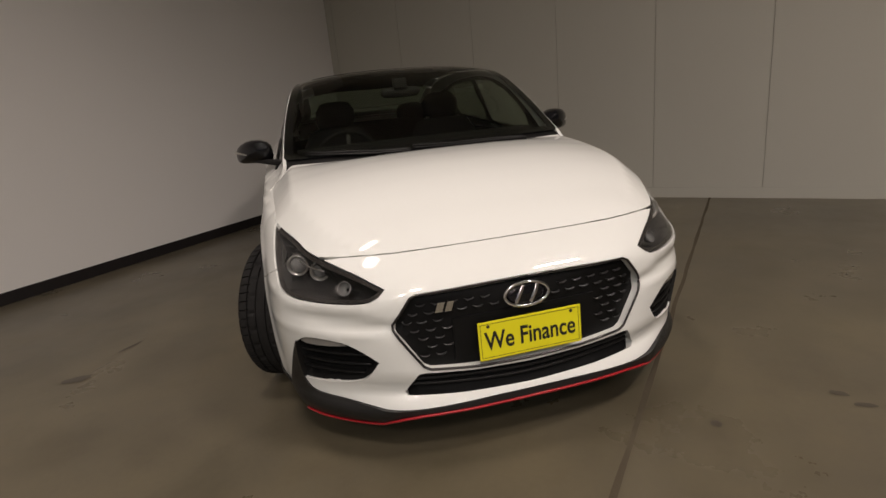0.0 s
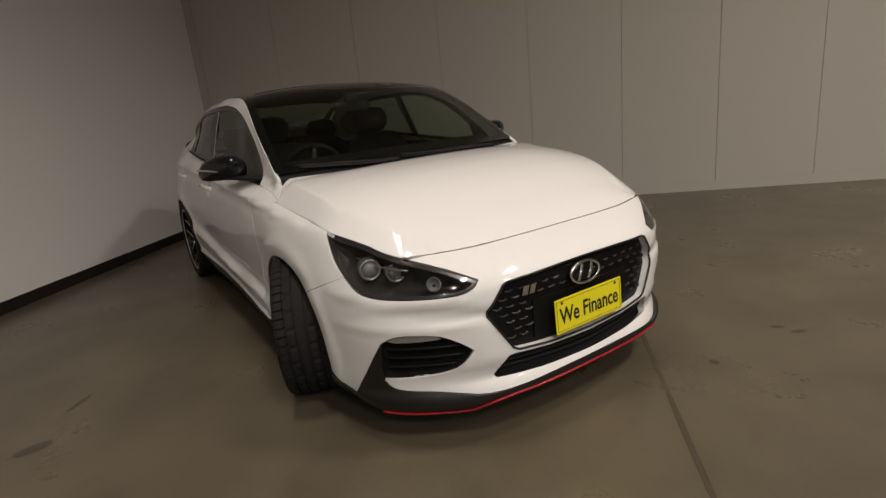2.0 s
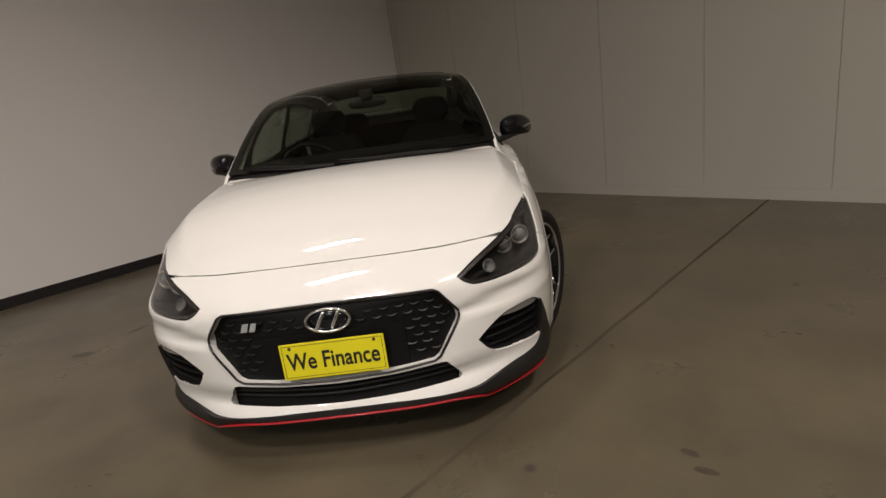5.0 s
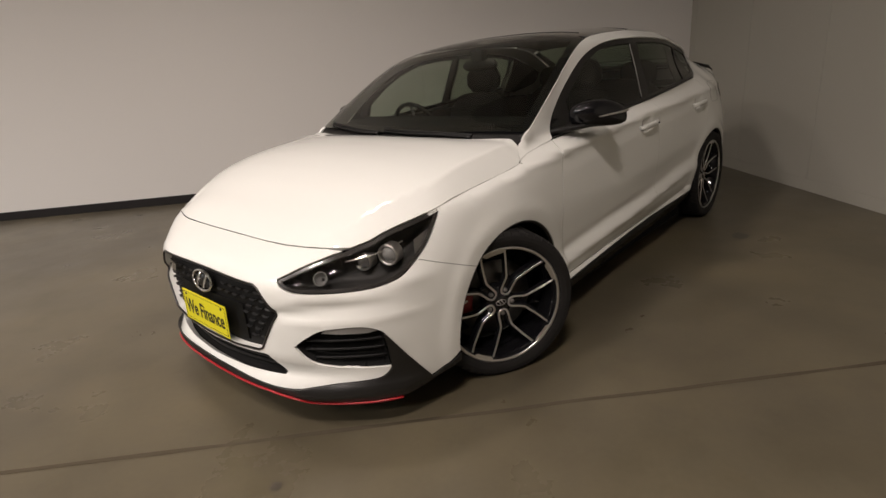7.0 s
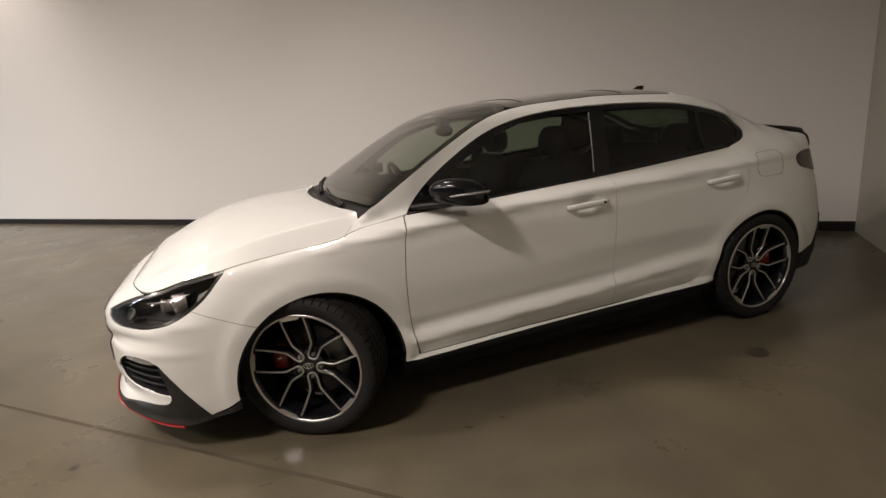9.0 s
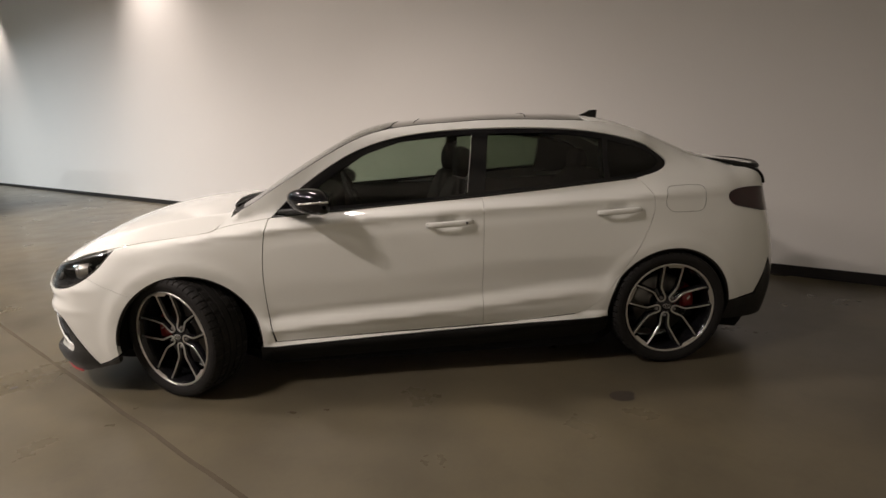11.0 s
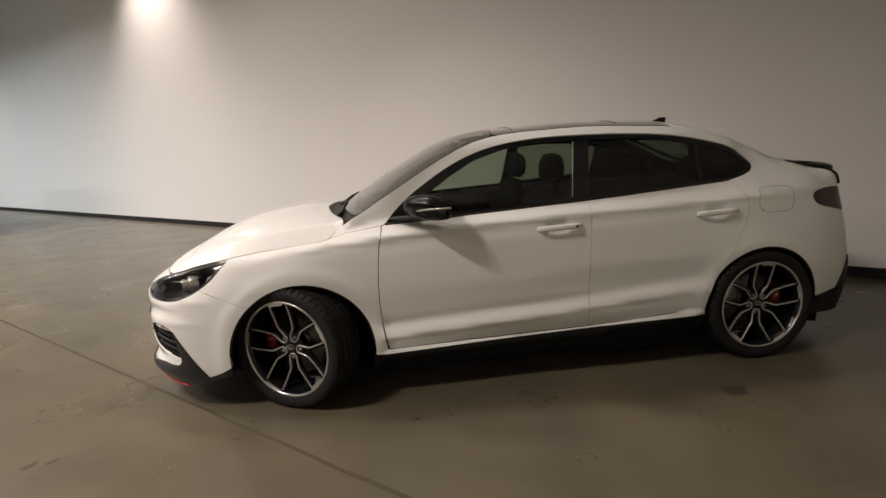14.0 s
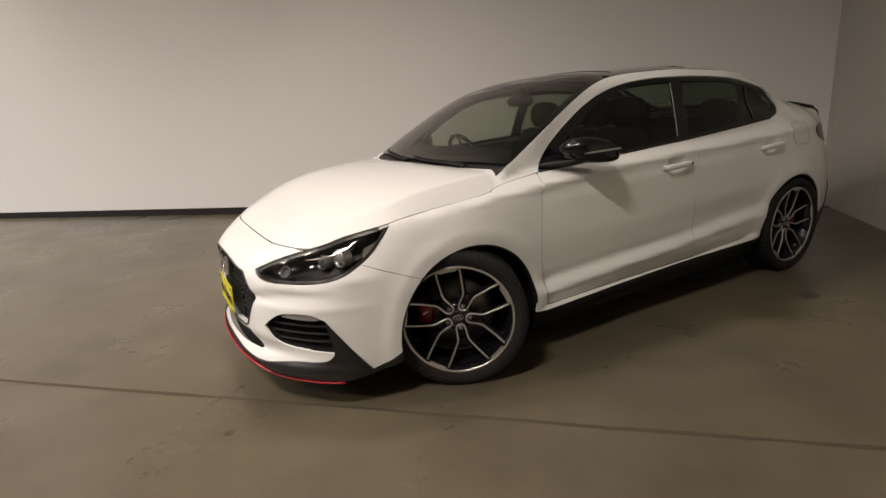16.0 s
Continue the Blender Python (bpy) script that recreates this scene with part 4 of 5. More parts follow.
# bright line on the trailing edge of the front pane
for sgn in (1, -1):
    e = np.array([(X(-.236), 1.312), (X(-.213), 1.16), (X(-.191), 1.012)])
    q = (side(e[:, 0], e[:, 1]) - normals(side, e) * .006) * np.array([1, sgn, 1])
    part("window_seal", tube(spline(q, 4), .003, 5), SEAL_GREY, car)
# seals under the windows
for sgn in (1, -1):
    e = np.array([(X(x), np.interp(-x, [-.845, -.36, .265, .66, 1.14], [.926, .954, .990, 1.018, 1.052])) for x in np.linspace(.84, -1.13, 30)])
    q = (side(e[:, 0], e[:, 1]) + normals(side, e) * .001) * np.array([1, sgn, 1])
    part("belt_seal", tube(q, .006, 6), BLACK_PLASTIC, car)

# ---- roof seams, aerial ----
for x0 in (.02, -.62):
    ys = np.linspace(-.5, .5, 25)
    xs = x0 + .05 * (np.abs(ys) / .5) ** 2
    q = top(xs, ys) + np.array([0, 0, .0005])
    part("roof_seal", tube(q, .002, 5), BLACK_PLASTIC, car)
rows = []
for t in np.linspace(0, 1, 9):
    w = .022 * (1 - .75 * t)
    back, front = -1.185 - .01 * t, -.99 - .150 * t ** .8
    xs = np.linspace(front, back, 8)
    ring = [(x, w * math.sin(math.pi * min(1, (i + .6) / 7.2)) ** .7, 0) for i, x in enumerate(xs)]
    ring += [(x, -y, z) for x, y, z in ring[::-1]]
    base_z = float(top([-1.1], [0])[0, 2]) - .012
    rows.append([(x, y, float(top([x], [0])[0, 2]) * (1 - t) + (base_z + .072) * t - .004) for x, y, z in ring])
bm = from_rows(rows, closed_v=True)
bm.verts.ensure_lookup_table()
bm.faces.new(bm.verts[-16:])
bmesh.ops.recalc_face_normals(bm, faces=bm.faces)
part("aerial_fin", bm, BLACK_GLOSS, car, "black shark-fin aerial")

# ---- head lamps ----
HL = HL_TOP[:-1] + HL_LOW[:-1]
hl_pts = densify(HL, .01)


def hl_bowl(q):
    d = np.linalg.norm(hl_pts - np.array(q), axis=1).min()
    t = min(1.0, d / .034)
    return -.006 - .095 * t * t * (3 - 2 * t)


for sgn, flip in ((1, False), (-1, True)):
    bm = panel_mesh(HL, side, step=0.018, off=-0.004, depth=0.03, gap=0.003, bowl=hl_bowl)
    if flip:
        bm = mirrored(bm)
    lamp = sheet("head_lamp", bm, LAMP_HOUSING, car, "black head lamp with two round lenses")
    bm = panel_mesh(HL, side, step=0.03, off=-0.002, depth=0, gap=0.004)
    if flip:
        bm = mirrored(bm)
    cover = sheet("lamp_cover", bm, CLEAR, lamp)
    cover.visible_shadow = False
    for (lx, ly, lz), r in (((1.855, .722, .676), .040), ((1.912, .650, .658), .036)):
        m = Matrix.Translation((lx, sgn * ly, lz)) @ Matrix.Rotation(radians(-90 + sgn * 16), 4, "Z")
        bm = lathe([(r * .74, .002), (r * .8, .012), (r * .95, .016), (r, .008), (r, -.03)], 32)
        bmesh.ops.transform(bm, matrix=m, verts=bm.verts)
        part("lens_ring", bm, ALLOY, lamp)
        bm = lathe([(.0005, .022), (r * .3, .020), (r * .55, .014), (r * .76, .003), (r * .76, -.02)], 28)
        bmesh.ops.transform(bm, matrix=m, verts=bm.verts)
        part("lens", bm, LENS_GREY, lamp)
    # smoked border of the cover
    bm = panel_mesh(HL, side, holes=[shrink(HL, .015)], step=0.02, off=-0.005, depth=0.012, gap=0.003)
    sheet("lamp_border", mirrored(bm) if flip else bm, LAMP_BORDER, lamp)
    # indicator bowl towards the grille
    ic, inn = side([.64], [.640])[0], normals(side, np.array([[.64, .640]]))[0]
    m = Matrix.Translation((ic - inn * .045) * np.array([1, sgn, 1])) @ Vector((inn[0], sgn * inn[1], inn[2])).to_track_quat("Y", "Z").to_matrix().to_4x4()
    bm = lathe([(.006, -.012), (.016, -.008), (.023, .004), (.026, .016), (.0235, .016)], 24)
    bmesh.ops.transform(bm, matrix=m, verts=bm.verts)
    part("indicator_bowl", bm, LENS_GREY, lamp)
    # reflector blade behind the outer lens and light strips
    for pts, rad, mt in ((smooth([(1.135, .752), (1.09, .704), (1.035, .664), (.98, .640)], 6), .0028, ALLOY),
                         (smooth([(1.00, .728), (.92, .712), (.82, .700), (.74, .694)], 4), .0028, ALLOY)):
        e = np.array(pts)
        q = (side(e[:, 0], e[:, 1]) - normals(side, e) * .03) * np.array([1, sgn, 1])
        part("light_strip", tube(q, rad, 6), mt, lamp)
    e = np.array([(1.118, .748), (1.045, .722), (1.03, .662), (1.072, .694)])
    q = (side(e[:, 0], e[:, 1]) - normals(side, e) * .030) * np.array([1, sgn, 1])
    bm = bmesh.new()
    bm.faces.new([bm.verts.new(p) for p in (q if sgn > 0 else q[::-1])])
    bmesh.ops.solidify(bm, geom=bm.faces[:], thickness=.004)
    part("reflector", bm, ALLOY, lamp, smooth=False)

# ---- grille, badges and plate ----
panel("grille", whole(GRILLE), side, GRILLE_BACK, car, both=False, step=0.05, off=-0.030, depth=0, label="black mesh grille with small curved ridges")
g = densify(whole(GRILLE), .015)
q = side(g[:, 0], g[:, 1]) + normals(side, g) * .001
bm = tube(np.vstack([q, q[:2]]), .0045, 6)
part("grille_frame", bm, DARK_CHROME, car, "satin dark chrome grille frame")
gl = whole(GRILLE)
gl_in = shrink(gl, .018)
bm = bmesh.new()
for r in range(9):
    for k in range(-9, 10):
        s0, z0 = (k + (r % 2) * .5) * .056, .36 + r * .030
        if not inside(gl_in, np.array([[s0, z0]]))[0] or (abs(s0) < .27 and z0 < .512) or (abs(s0) < .10 and z0 < .61):
            continue
        t = np.linspace(-1, 1, 6)
        ss, zz = s0 + .017 * t, z0 - .008 + .011 * t * t
        lo3, hi3 = side(ss, zz), side(ss, zz + .006 * (1.15 - t * t))
        nn = normals(side, np.stack([ss, zz], -1))
        a = [bm.verts.new(p) for p in lo3 - nn * .029]
        b = [bm.verts.new(p) for p in (lo3 + hi3) / 2 - nn * .018]
        d = [bm.verts.new(p) for p in hi3 - nn * .029]
        for i in range(5):
            bm.faces.new((a[i], a[i + 1], b[i + 1], b[i]))
            bm.faces.new((b[i], b[i + 1], d[i + 1], d[i]))
ob = part("grille_pattern", bm, RIDGE, car)
ob["kind"] = "stuff"


def on_nose(y, z, off):
    e = np.array([[s_at(y=abs(y)) * (1 if y >= 0 else -1), z]])
    return (side(e[:, 0], e[:, 1]) + normals(side, e) * off)[0]


panel("plate_carrier", whole([(0, .510), (.26, .508), (.262, .36), (.25, .352), (0, .345)]), side, GRILLE_BACK, car, both=False, step=0.05, off=-0.022, depth=0.008, gap=0)
# plate, square to the car, its top leaning back a little
PL = Matrix.Translation((2.242, 0, .4225)) @ Matrix.Rotation(radians(90), 4, "Z") @ Matrix.Rotation(radians(87), 4, "X")
bm = bmesh.new()
add_box(bm, (-.186, -.067, -.003), (.186, .067, .0), .003, PL)
plate = part("front_plate", bm, YELLOW, car, "yellow dealer plate lettered We Finance", smooth=False)
for lo, hi in (((-.178, .0575, 0), (.178, .0590, .0008)), ((-.178, -.0590, 0), (.178, -.0575, .0008)), ((-.178, -.059, 0), (-.1765, .059, .0008)), ((.1765, -.059, 0), (.178, .059, .0008))):
    bm = bmesh.new()
    add_box(bm, lo, hi, 0, PL)
    part("plate_line", bm, BLACK_PRINT, plate, smooth=False)
txt = bpy.data.curves.new("plate_text", "FONT")
txt.body, txt.size, txt.align_x, txt.align_y, txt.extrude, txt.offset = "We Finance", .076, "CENTER", "CENTER", .0004, .0013
tmp = new("plate_text", txt)
dg = bpy.context.evaluated_depsgraph_get()
me = bpy.data.meshes.new_from_object(tmp.evaluated_get(dg))
bpy.data.objects.remove(tmp)
w = max(v.co.x for v in me.vertices) - min(v.co.x for v in me.vertices)
me.transform(PL @ Matrix.Translation((0, -.004, .0009)) @ Matrix.Diagonal((.330 / w, 1.16, 1, 1)))
me.materials.clear()
me.materials.append(BLACK_PRINT)
ob = new("plate_text", me)
ob.parent = plate
for sx in (-.15, .15):
    bm = lathe([(.0003, .004), (.005, .003), (.006, 0)], 10)
    bmesh.ops.transform(bm, matrix=PL @ Matrix.Translation((sx, .05, 0)) @ Matrix.Rotation(radians(90), 4, "X"), verts=bm.verts)
    part("plate_screw", bm, DARK_CHROME, plate)
# oval emblem: a ring and two leaning bars
BD = Matrix.Translation((2.222, 0, .556)) @ Matrix.Rotation(radians(90), 4, "Z") @ Matrix.Rotation(radians(80), 4, "X")


def emblem(m, k, mat, parent, name):
    a = np.linspace(0, 2 * math.pi, 40)
    bm = tube([(.078 * k * math.cos(t), .040 * k * math.sin(t), 0) for t in a], .0058 * k, 8, 1.0, (0, 0, 1))
    bmesh.ops.transform(bm, matrix=m, verts=bm.verts)
    ob = part(name, bm, mat, parent, "oval chrome emblem")
    for sx in (-1, 1):
        pts = [(sx * .026 * k - .016 * k, -.030 * k, 0), (sx * .028 * k, 0, .004 * k), (sx * .026 * k + .016 * k, .030 * k, 0)]
        bm = tube(spline(pts, 5), [.007 * k] * 11, 8, .6, (0, 0, 1))
        bmesh.ops.transform(bm, matrix=m, verts=bm.verts)
        part("emblem_bar", bm, mat, ob)
    return ob


bm = lathe([(.0005, .002), (.05, .001), (.07, -.004), (.072, -.012)], 36)
for v in bm.verts:
    v.co.z *= .52
bmesh.ops.transform(bm, matrix=BD @ Matrix.Rotation(radians(90), 4, "X") , verts=bm.verts)
part("emblem_base", bm, BLACK_GLOSS, car)
emblem(BD, 1.0, CHROME, car, "front_emblem")
p0 = on_nose(-.283, .560, -.010)
NB = Matrix.Translation(p0) @ Matrix.Rotation(radians(90 - 7), 4, "Z") @ Matrix.Rotation(radians(84), 4, "X")
bm = bmesh.new()
for pts in (((-.034, -.016), (-.010, -.016), (.002, .016), (-.022, .016)), ((-.002, -.016), (.020, -.016), (.032, .016), (.010, .016))):
    vs = [bm.verts.new((x, y, 0.0)) for x, y in pts]
    f = bm.faces.new(vs)
    r = bmesh.ops.extrude_face_region(bm, geom=[f])
    for v in r["geom"]:
        if isinstance(v, bmesh.types.BMVert):
            v.co.z += .005
bmesh.ops.recalc_face_normals(bm, faces=bm.faces)
bmesh.ops.transform(bm, matrix=NB, verts=bm.verts)
part("grille_badge", bm, CHROME, car, "small chrome slanted badge", smooth=False)

# lower grille and corner vents
panel("lower_grille", whole(LOW_GRILLE), side, UNDER, car, both=False, step=0.06, off=-0.045, depth=0)
lg = shrink(whole(LOW_GRILLE), .004)
for k, z0 in enumerate((.263, .284, .305)):
    smax = .43 if z0 < .27 else (.42 if z0 < .29 else .40)
    e = np.stack([np.linspace(-smax, smax, 40), np.full(40, z0) + .012 * (np.linspace(-1, 1, 40)) ** 2], -1)
    q = side(e[:, 0], e[:, 1]) - normals(side, e) * .022
    part("lower_slat", tube(q, .0055, 6, 1.0), BLACK_PLASTIC, car)
VENT = FOG_TOP[:-1] + FOG_LOW
vent_pts = densify(VENT, .01)


def vent_bowl(q):
    d = np.linalg.norm(vent_pts - np.array(q), axis=1).min()
    t = min(1.0, d / .02)
    return -.004 - .045 * t


for flip in (False, True):
    sgn = -1 if flip else 1
    bm = panel_mesh(VENT, side, step=0.02, off=-0.002, depth=0.03, gap=0.001, bowl=vent_bowl)
    if flip:
        bm = mirrored(bm)
    vent = sheet("corner_vent", bm, UNDER, car, "black slatted corner air vent")
    for a, b, z0 in ((.565, .862, .405), (.555, .862, .368), (.585, .862, .330)):
        e = np.stack([np.linspace(a, b, 14), np.full(14, z0) - .004 * np.linspace(0, 1, 14)], -1)
        q = (side(e[:, 0], e[:, 1]) - normals(side, e) * .020) * np.array([1, sgn, 1])
        part("vent_slat", tube(q, .007, 6, .8), GRILLE_BACK, vent)
    lens = smooth([(.832, .440), (.79, .458), (.73, .461), (.66, .454), (.632, .443)], 3) + [(.70, .437), (.80, .434)]
    bm = panel_mesh(lens, side, step=0.02, off=-0.006, depth=0.012, gap=0)
    if flip:
        bm = mirrored(bm)
    sheet("marker_lamp", bm, MARKER, vent, "slim clear marker lamp")
    bm = lathe([(.0004, .0003), (.0095, .0003), (.0105, -.001)], 16)
    p0, n0 = side([.66], [.535])[0], normals(side, np.array([[.66, .535]]))[0]
    m = Matrix.Translation(p0 * np.array([1, sgn, 1])) @ Vector((n0[0], sgn * n0[1], n0[2])).to_track_quat("Y", "Z").to_matrix().to_4x4()
    bmesh.ops.transform(bm, matrix=m, verts=bm.verts)
    part("parking_sensor", bm, PAINT, car, smooth=False)

# ---- wheels ----
def tyre_bm():
    prof = [(.250, -.098), (.260, -.104), (.270, -.110), (.288, -.115), (.303, -.1155), (.315, -.108), (.3205, -.098)]
    y = -.094
    for gy in (-.062, -.022, .022, .062):
        prof += [(.3225, y), (.323, gy - .006), (.3155, gy - .0045), (.3155, gy + .0045), (.323, gy + .006)]
        y = gy + .02
    prof += [(.3225, .094), (.3205, .098), (.315, .108), (.303, .1135), (.288, .115), (.274, .1115), (.264, .107), (.255, .100)]
    n = 220
    rows = []
    for k in range(n):
        a = 2 * math.pi * (k + (0, -.62, 0, .62)[k % 4]) / n
        row = []
        for r, h in prof:
            if r > .312 and abs(h) > .064 and k % 4 == 0:
                r -= .008
            if r > .318 and .02 < abs(h) < .064 and (k + 2) % 8 == 0:
                r -= .005
            aa = a + (.10 if abs(h) < .064 else .16) * h * 2
            row.append((r * math.cos(aa), h, r * math.sin(aa)))
        rows.append(row)
    return from_rows(rows, closed_u=True)


def wheel_meshes():
    out = []
    bm = lathe([(.2455, .094), (.240, .100), (.234, .094), (.226, .070), (.216, .03), (.208, -.05), (.214, -.09), (.238, -.104), (.2455, -.100)], 72)
    out.append(("wheel", bm, BLACK_GLOSS))
    out.append(("tyre", tyre_bm(), RUBBER))
    bm = lathe([(.2465, .096), (.2475, .1035), (.2430, .1070), (.2375, .1060), (.2355, .1010)], 96)
    out.append(("rim_lip", bm, ALLOY))
    for k in range(5):
        c = radians(84 + 72 * k)
        bm = bmesh.new()
        rows = []
        for t in np.linspace(-1, 1, 12):
            a = c + t * radians(11.5)
            w = .015 * (1 - t ** 8)
            rows.append([(r * math.cos(a), .1045 - (0.2375 - r) * .25, r * math.sin(a)) for r in (.238, .238 - w * .5, .238 - w)])
        bm.free()
        bm = from_rows(rows)
        out.append(("rim_pad", bm, ALLOY))
    for k in range(5):
        b = radians(48 + 72 * k)
        er, et = np.array([math.cos(b), 0, math.sin(b)]), np.array([-math.sin(b), 0, math.cos(b)])
        for sg in (1, -1):
            uv = spline([(.036, 0), (.0385, sg * .0105), (.047, sg * .0175), (.062, sg * .0205), (.088, sg * .0215), (.110, sg * .0245), (.128, sg * .0345), (.150, sg * .0480), (.184, sg * .0700), (.2180, sg * .0945)], 4)
            face = .062 + .030 * ((uv[:, 0] - .036) / .19) ** 1.6
            p = uv[:, :1] * er + uv[:, 1:] * et
            # black bar with a bevelled section
            tang = np.gradient(p, axis=0)
            tang /= np.linalg.norm(tang, axis=1)[:, None]
            nrm = np.cross(tang, (0, 1, 0))
            inw = nrm * np.sign((nrm * -et).sum(1) * sg + 1e-9)[:, None]
            rows = []
            for q, m, f in zip(p, inw, face):
                rows.append([q + m * o + np.array([0, f + h, 0]) for o, h in ((-.0045, -.034), (-.0045, -.002), (.004, -.002), (.013, -.012), (.015, -.034))])
            bm = from_rows(rows)
            bmesh.ops.recalc_face_normals(bm, faces=bm.faces)
            out.append(("spoke", bm, BLACK_GLOSS))
            rows = [[q - m * .0046 + np.array([0, f - .0045, 0]), q - m * .0046 + np.array([0, f, 0]), q + m * .0027 + np.array([0, f, 0]), q + m * .0041 + np.array([0, f - .003, 0])] for q, m, f in zip(p, inw, face)]
            rows = [[tuple(x) for x in r] for r in rows]
            bm = from_rows(rows)
            bmesh.ops.recalc_face_normals(bm, faces=bm.faces)
            out.append(("spoke_edge", bm, ALLOY))
        # web between the arms near the hub
        bm = from_rows([[er * u + et * v * w + np.array([0, f, 0]) for v in (-1, -.4, .4, 1)] for u, w, f in ((.034, .010, .048), (.06, .017, .046), (.085, .02, .044), (.100, .027, .044), (.110, .032, .030))])
        out.append(("spoke_web", bm, BLACK_GLOSS))
        bm = lathe([(.0004, .062), (.004, .062), (.0075, .060), (.0095, .054), (.0095, .040)], 12)
        bmesh.ops.transform(bm, matrix=Matrix.Translation(er * .053), verts=bm.verts)
        out.append(("wheel_bolt", bm, BOLT))
    bm = lathe([(.0004, .064), (.026, .063), (.031, .060), (.033, .052), (.036, .056), (.046, .052), (.062, .046), (.066, .030), (.066, -.02)], 40)
    out.append(("hub", bm, BLACK_GLOSS))
    a = np.linspace(0, 2 * math.pi, 24)
    bm = tube([(.022 * math.cos(t), .0645, .0115 * math.sin(t)) for t in a], .0016, 5, 1, (0, 1, 0))
    out.append(("hub_emblem", bm, ALLOY))
    for sx in (-1, 1):
        bm = tube([(sx * .007 - .005, .0645, -.008), (sx * .007 + .005, .0650, .008)], .0022, 5, 1, (0, 1, 0))
        out.append(("hub_emblem", bm, ALLOY))
    bm = lathe([(.07, .004), (.072, -.004), (.085, -.006), (.168, -.006), (.170, -.010), (.170, -.028), (.085, -.030)], 56)
    out.append(("brake_disc", bm, STEEL))
    return out


def caliper_bm(a_mid):
    rows = []
    for t in np.linspace(-1, 1, 12):
        a = radians(a_mid + 23 * t)
        e = 1 - .25 * t ** 4
        rows.append([(r * math.cos(a), h, r * math.sin(a)) for r, h in ((.112, .012), (.116, .022 * e + .004), (.135, .030 * e), (.168, .030 * e), (.182, .020), (.186, -.02), (.182, -.05), (.115, -.05))])
    bm = from_rows(rows, closed_v=True)
    bm.verts.ensure_lookup_table()
    bm.faces.new(bm.verts[:8])
    bm.faces.new(bm.verts[-8:])
    bmesh.ops.recalc_face_normals(bm, faces=bm.faces)
    return bm


wheel_data = []
for name, bm, mt in wheel_meshes():
    me = bpy.data.meshes.new(name)
    if name not in ("tyre", "brake_disc"):
        for v in bm.verts:
            v.co.x *= 1.045
            v.co.z *= 1.045
    bm.to_mesh(me)
    bm.free()
    me.materials.append(mt)
    if name != "tyre":
        me.shade_smooth()
    wheel_data.append((name, me))
STEER = -29
for x, y, ang, turn, cal in ((1.305, .718, STEER, 0, 172), (1.305, -.718, STEER + 5, 180, 8), (-1.307, .788, 0, 0, 12), (-1.307, -.788, 0, 180, 168)):
    sgn = 1 if y > 0 else -1
    front = x > 0
    m = Matrix.Translation((x, y, .323)) @ Matrix.Rotation(radians(ang), 4, "Z") @ Matrix.Translation((0, sgn * (.084 if front else 0), 0)) @ Matrix.Rotation(radians(turn), 4, "Z")
    spin = Matrix.Rotation(radians(3 if front else -11), 4, "Y")
    wheel = None
    for name, me in wheel_data:
        ob = new(name, me)
        if wheel is None:
            wheel = ob
            ob.parent = car
            ob.matrix_basis = m @ spin
            ob["label"] = "black alloy wheel with silver-edged spokes"
        else:
            ob.parent = wheel
    bm = caliper_bm(180 - cal)
    bmesh.ops.transform(bm, matrix=spin.inverted(), verts=bm.verts)
    part("caliper", bm, CALIPER, wheel, "red brake caliper")
    bm = bmesh.new()
    mm = spin.inverted() @ Matrix.Rotation(radians(-(180 - cal)), 4, "Y") @ Matrix.Translation((.150, .031, 0))
    add_box(bm, (-.012, -.001, -.004), (.012, .0008, .004), 0, mm @ Matrix.Rotation(radians(35), 4, "Y"))
    part("caliper_mark", bm, ALLOY, wheel, smooth=False)

# ---- door mirrors, handles, wipers ----
def superring(y, cx, cz, rx, rz, n=20, p=2.6, lean=0.0):
    out = []
    for k in range(n):
        a = 2 * math.pi * k / n
        c2, s2 = math.cos(a), math.sin(a)
        out.append((cx + rx * math.copysign(abs(c2) ** (2 / p), c2) + lean * s2 * rz, y, cz + rz * math.copysign(abs(s2) ** (2 / p), s2)))
    return out


